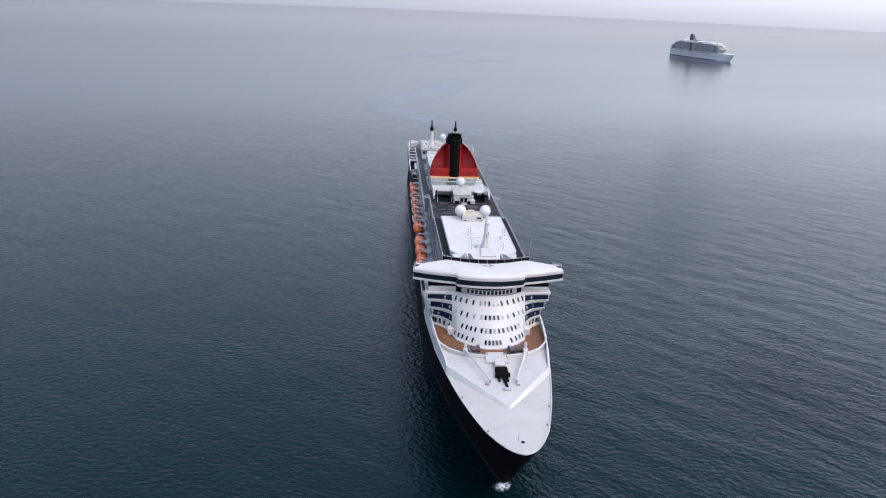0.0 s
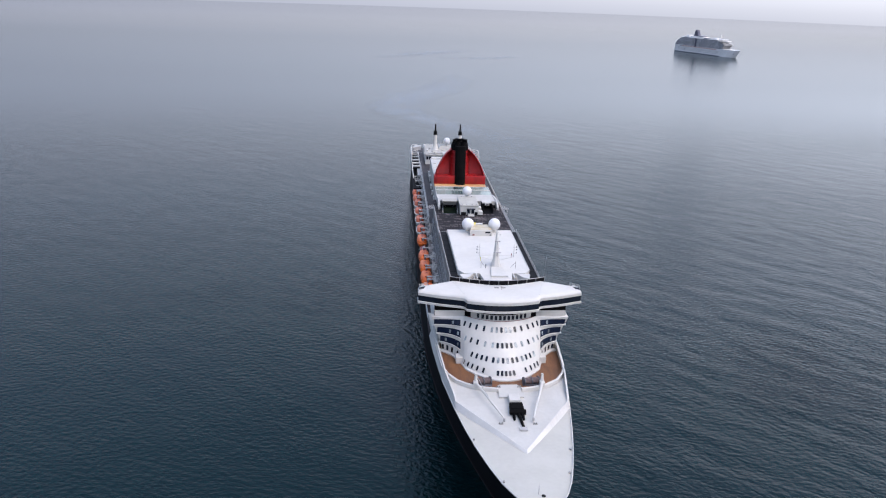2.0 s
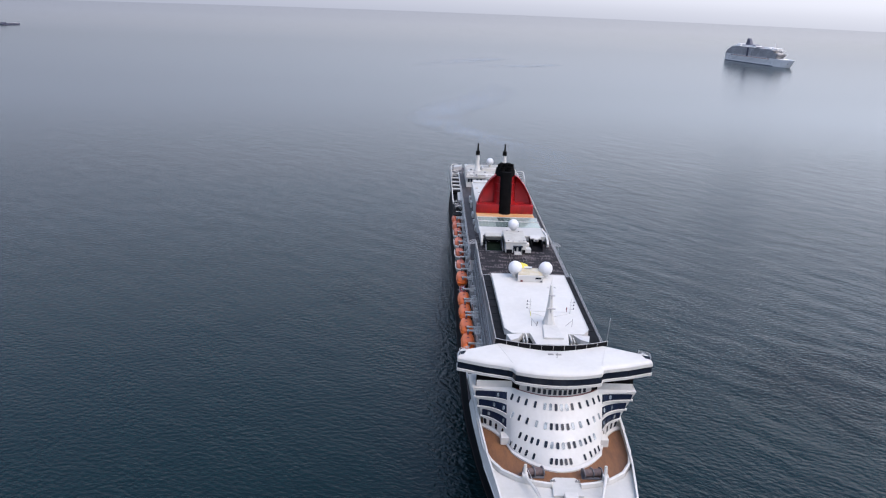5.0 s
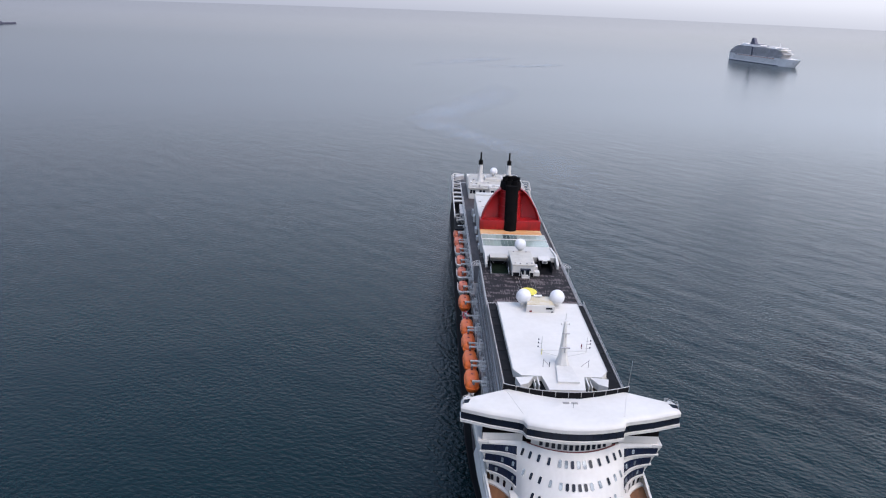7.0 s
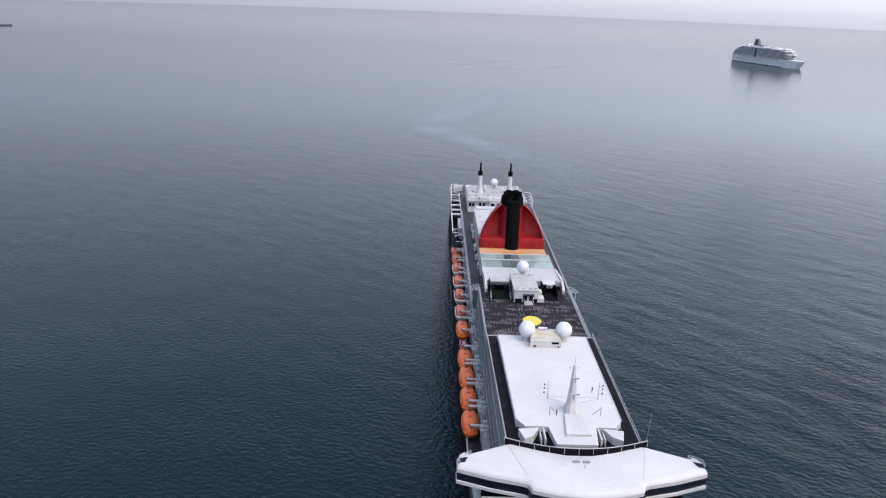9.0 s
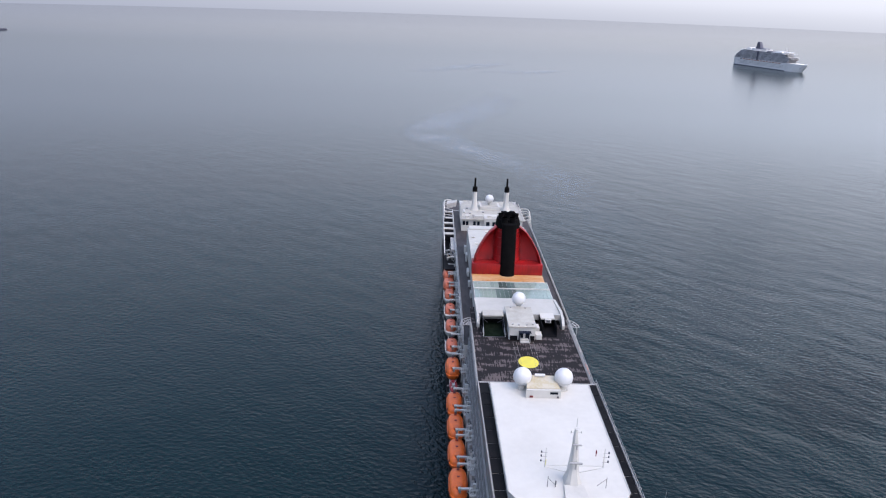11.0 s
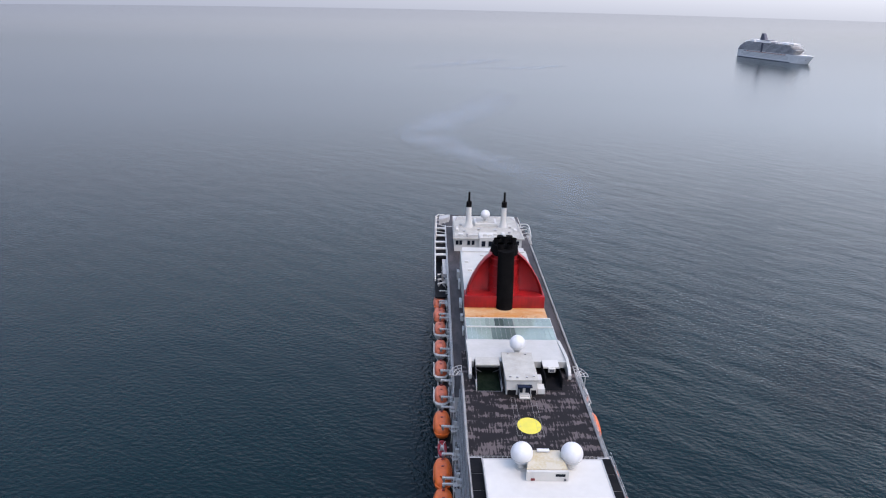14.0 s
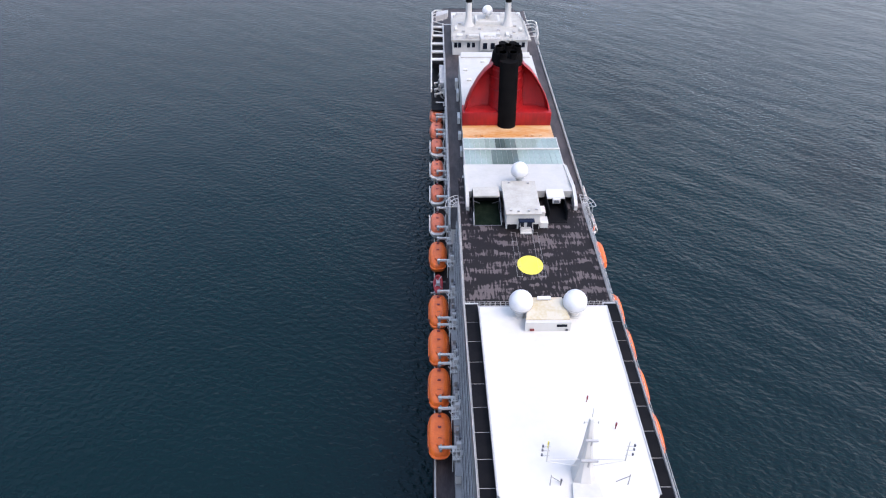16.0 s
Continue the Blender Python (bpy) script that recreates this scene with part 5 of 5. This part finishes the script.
# mooring winches on the promenade, dark and rust brown
M["rope"] = mat("dark_mooring_rope", (0.13, 0.09, 0.08), 0.8, col2=(0.07, 0.05, 0.05), scale=1.5, mix=0.6)
for side in (-1, 1):
    t = thing("mooring_winch", "dark mooring winch with coiled rope on the promenade", "winch", "mooring winches", at=(side * 6.2, 58.7, 23.75))
    bm = B()
    tube(bm, (-1.8, 0, 0.9), (1.8, 0.5, 0.9), 0.85, seg=16)
    part("drum", bm, "rope", t, smooth=True)
    for x in (-1.9, 0, 1.9):
        bm = B()
        tube(bm, (x - 0.1, 0.26 * x / 1.9 + 0.2, 0.9), (x + 0.1, 0.26 * x / 1.9 + 0.25, 0.9), 1.15, seg=16)
        part("flange", bm, "dark_grey", t)
    bm = B()
    for k in range(3):
        for a in range(12):
            p = (side * 2.4 + (0.6 + 0.15 * k) * math.cos(a * 0.5236), -0.4 + (0.6 + 0.15 * k) * math.sin(a * 0.5236), 0.12 + 0.1 * k)
            q = (side * 2.4 + (0.6 + 0.15 * k) * math.cos(a * 0.5236 + 0.5236), -0.4 + (0.6 + 0.15 * k) * math.sin(a * 0.5236 + 0.5236), 0.12 + 0.1 * k)
            tube(bm, p, q, 0.1, seg=5)
    part("rope_coil", bm, "rope", t)
    part("bed", box(B(), -2.2, 2.2, -0.9, 1.1, 0, 0.25, 0.05), "dark_grey", t)
# bollards, fairleads and vents
bm_spots = [(-4.2, 40.8), (3.8, 40.6), (-2.6, 56.0), (2.6, 56.0)]
for x, y in bm_spots:
    t = thing("bollard", "small dark twin bollard on the pale foredeck", "bollard", "foredeck bollards", at=(x, y, UP_Z + (0.5 if abs(x) < 3 else 0)))
    for dx in (-0.28, 0.28):
        bm = B()
        tube(bm, (dx, 0, 0), (dx, 0, 0.4), 0.11, seg=10)
        tube(bm, (dx, 0, 0.36), (dx, 0, 0.44), 0.15, seg=10)
        part("post", bm, "grey", t)
    part("base_plate", box(B(), -0.55, 0.55, -0.25, 0.25, -0.02, 0.06), "grey", t)
for x, y in ((-9.0, 19.6), (8.2, 22.5), (10.8, 31.5), (-12.5, 36.0)):
    t = thing("fairlead", "small grey fairlead at the bow's edge", "fairlead", "bow fairleads", at=(math.copysign(deck_half(y) - 0.7, x), y, deck_z(y) + 0.1))
    bm = B()
    box(bm, -0.18, 0.18, -0.28, 0.28, 0, 0.28, 0.05)
    part("block", bm, "grey", t)
t = thing("bow_hatch", "small dark round opening with post on the bow", "hatch", at=(0.3, 14.2, deck_z(14.2) + 0.28))
part("rim", tube(B(), (0, 0, 0), (0, 0, 0.12), 0.42, seg=20), "dark", t)
bm = B()
tube(bm, (-0.9, 0.6, 0), (-0.9, 0.6, 1.6), 0.09, seg=8)
tube(bm, (-0.9, 0.6, 1.2), (-0.6, 1.4, 1.9), 0.06, seg=6)
part("jackstaff", bm, "pale_grey", t)
bm = B()
box(bm, -1.7, -0.9, -3.9, -3.6, -0.1, 0.1, 0.04)
part("cleat", bm, "dark_grey", t)

# ---- foam at the stem, and slick trails astern ----
def streak_material(name, col, cover, scale, low=0.38):
    m = bpy.data.materials.new(name)
    m.use_nodes = True
    n, l = m.node_tree.nodes, m.node_tree.links
    b = n["Principled BSDF"]
    b.inputs["Base Color"].default_value = (*col, 1)
    b.inputs["Roughness"].default_value = 0.5
    co = n.new("ShaderNodeTexCoord")
    t = n.new("ShaderNodeTexNoise")
    t.inputs["Scale"].default_value, t.inputs["Detail"].default_value = scale, 6
    l.new(co.outputs["Object"], t.inputs[0])
    at = n.new("ShaderNodeAttribute")
    at.attribute_name = "fade"
    mu = n.new("ShaderNodeMath")
    mu.operation = "MULTIPLY"
    mr = n.new("ShaderNodeMapRange")
    mr.inputs[1].default_value, mr.inputs[2].default_value = low, 0.66
    mr.inputs[3].default_value, mr.inputs[4].default_value = 0.0, cover
    l.new(t.outputs[0], mr.inputs[0])
    l.new(mr.outputs[0], mu.inputs[0])
    l.new(at.outputs["Fac"], mu.inputs[1])
    l.new(mu.outputs[0], b.inputs["Alpha"])
    return m


def ribbon(name, line, widths, material, label):
    """A flat trail on the water, thinning out towards both edges."""
    pts = []
    for i in range(len(line) - 1):
        p0, p1, p2, p3 = (Vector(line[max(0, i - 1)]), Vector(line[i]), Vector(line[i + 1]), Vector(line[min(len(line) - 1, i + 2)]))
        for k in range(10):
            u = k / 10
            pts.append((0.5 * ((2 * p1) + (p2 - p0) * u + (2 * p0 - 5 * p1 + 4 * p2 - p3) * u * u + (3 * p1 - p0 - 3 * p2 + p3) * u ** 3), widths[i] + (widths[i + 1] - widths[i]) * u))
    bm = B()
    lay = bm.verts.layers.float.new("fade")
    prev = None
    nn = len(pts)
    for i, (p, w) in enumerate(pts):
        d = (pts[min(i + 1, nn - 1)][0] - pts[max(i - 1, 0)][0]).normalized()
        side = Vector((-d.y, d.x))
        row = []
        for k, f in ((-1, 0), (-0.5, 0.6), (0, 1), (0.5, 0.6), (1, 0)):
            q = p + side * w * k
            v = bm.verts.new((q.x, q.y, 0.3))
            v[lay] = f * min(1, 2.0 * i / nn, 6 * (nn - 1 - i) / nn)
            row.append(v)
        if prev:
            for a in range(4):
                bm.faces.new((prev[a], prev[a + 1], row[a + 1], row[a]))
        prev = row
    for f in bm.faces:
        f.normal_update()
        if f.normal.z < 0:
            f.normal_flip()
    ob = part(name, bm, material)
    return tagged(ob, label, "wake", kind="stuff")


# slick's pale colour stands in for haze mirrored in smoother water
SLICK = streak_material("painted_slick_reflection", (0.37, 0.405, 0.43), 0.36, 0.03, 0.12)
FOAM = streak_material("white_foam", (0.8, 0.82, 0.82), 1.6, 0.9)
ribbon("wake", [(66, 350), (66, 430), (60, 480), (42, 525), (12, 562), (-14, 606), (-24, 655), (-10, 715), (26, 790), (54, 880), (62, 980)], [40, 38, 34, 30, 28, 30, 36, 38, 38, 34, 12], SLICK, "faint pale wake trail winding over the sea")
ribbon("wake", [(-60, 1180), (0, 1262), (60, 1330), (122, 1400)], [24, 36, 36, 18], SLICK, "faint pale streak on the far sea")
ribbon("wake", [(40, 1215), (100, 1225), (155, 1246), (210, 1290)], [16, 26, 26, 14], SLICK, "faint pale streak on the far sea")
ribbon("foam", [(-2.4, 32.2), (-0.8, 31.2), (0.6, 31.6), (2.0, 33.6)], [1.2, 2.2, 1.8, 0.8], FOAM, "white foam breaking at the liner's stem")

# ---- the other cruise ship, far off ----
far = thing("cruise_ship", "distant white cruise ship with dark funnel in haze", "ship")
FL, FW = 205.0, 14.0


def far_half(v):
    return float(np.interp(v, (0, 3, 10, 25, 45, 180, 205), (0.2, 2.5, 6.5, 11.5, FW, FW, 11.5)))


vs = (0, 3, 10, 25, 45, 110, 180, 205)
bm = B()
loft(bm, [[(-far_half(v), v + 0.75 * (14 - z) * (1 - v / 205) ** 8, z) for z in (16, 8, -1)] + [(far_half(v), v + 0.75 * (14 - z) * (1 - v / 205) ** 8, z) for z in (-1, 8, 16)] for v in vs])
part("hull", bm, "far_white", far)
part("deck", box(B(), -13.6, 13.6, 34, 203, 15.8, 16.4), "far_white", far)
for i in range(8):
    z = 16.4 + i * 2.3
    v0, v1 = 42 + (0, 0, -3, -5, -3, 6, 9, 13)[i], 203 - (0, 2, 4, 5, 9, 14, 15, 22)[i]
    part("balcony_row", box(B(), -13.3, 13.3, v0 + 2.5, v1, z, z + 1.65), "far_grey", far)
    part("deck_edge", box(B(), -13.9, 13.9, v0 - (3.5 if i % 2 else 1.5), v1 + 0.8, z + 1.75, z + 2.3), "far_white", far)
bm = B()
for k in range(14):
    box(bm, -14.1, 14.1, 60 + k * 9, 66.5 + k * 9, 13, 15.5)
part("boat_recess", bm, "far_grey", far)
for k in range(13):
    for side in (-1, 1):
        bm = B()
        box(bm, side * 13.5, side * 15.2, 61 + k * 9, 66 + k * 9, 13.2, 15.2, 0.4)
        part("lifeboat", bm, "far_orange", far)
for v0, v1, z0, z1, w in ((48, 62, 34.8, 37, 9), (66, 92, 34.8, 36, 10), (112, 150, 34.8, 38.2, 9), (158, 176, 34.8, 37, 10), (44, 60, 32, 33.2, 14.6)):
    part("upper_house", box(B(), -w, w, v0, v1, z0, z1, 0.4), "far_white", far)
bm = B()
loft(bm, [[(-4 * k, 138 + s, z), (4 * k, 138 + s, z), (3.4 * k, 150 - s * 0.3, z), (-3.4 * k, 150 - s * 0.3, z)] for z, s, k in ((38, -3, 1.2), (43, -0.5, 1), (49, 2.5, 0.9), (52.5, 4.5, 0.7))])
part("funnel", bm, "far_dark", far)
for v0, v1, z0, z1, w in ((70, 88, 36, 37.6, 7), (96, 108, 34.8, 36.6, 12), (118, 134, 38.2, 40.2, 7), (152, 157, 34.8, 39, 8), (162, 172, 37, 39.2, 8)):
    part("roof_house", box(B(), -w, w, v0, v1, z0, z1, 0.3), "far_grey" if v0 in (96, 118) else "far_white", far)
for side in (-1, 1):
    part("anchor_pocket", box(B(), side * 5.0 - 1.2, side * 5.0 + 1.2, 11.5, 14.5, 7, 9.6, 0.3), "far_dark", far)
    for k in range(3):
        part("hull_stripe", box(B(), side * 13.9, side * 14.12, 52, 190, 5.2 + 2.6 * k, 5.6 + 2.6 * k), "far_grey", far)
part("waterline", box(B(), -14.1, 14.1, 46, 200, -0.5, 1.3), "far_dark", far)
part("stair_tower", box(B(), -14.2, 14.2, 128, 133, 14, 33), "far_dark", far)
bm = B()
tube(bm, (0, 62, 37), (0, 64, 46), 0.9, 0.4)
part("mast", bm, "far_white", far)
head = math.degrees(math.atan2(-(650 - 716), 1606 - 1418))
far.matrix_basis = pose(698, 1392, 0, 0, 0, head)
far.scale = (0.92, 0.92, 0.94)

barge = thing("barge", "dark low barge far off on the sea", "barge", at=(-1128, 1868, 0))
bm = B()
prism(bm, [(-26, -6), (20, -6), (26, 0), (20, 6), (-26, 6)], -1, 3)
part("hull", bm, "far_dark", barge)
part("wheelhouse", box(B(), -22, -14, -5, 5, 3, 6), "far_dark", barge)
part("cargo", box(B(), -10, 18, -5, 5, 3, 4), "far_grey", barge)
barge.rotation_euler = (0, 0, radians(62))
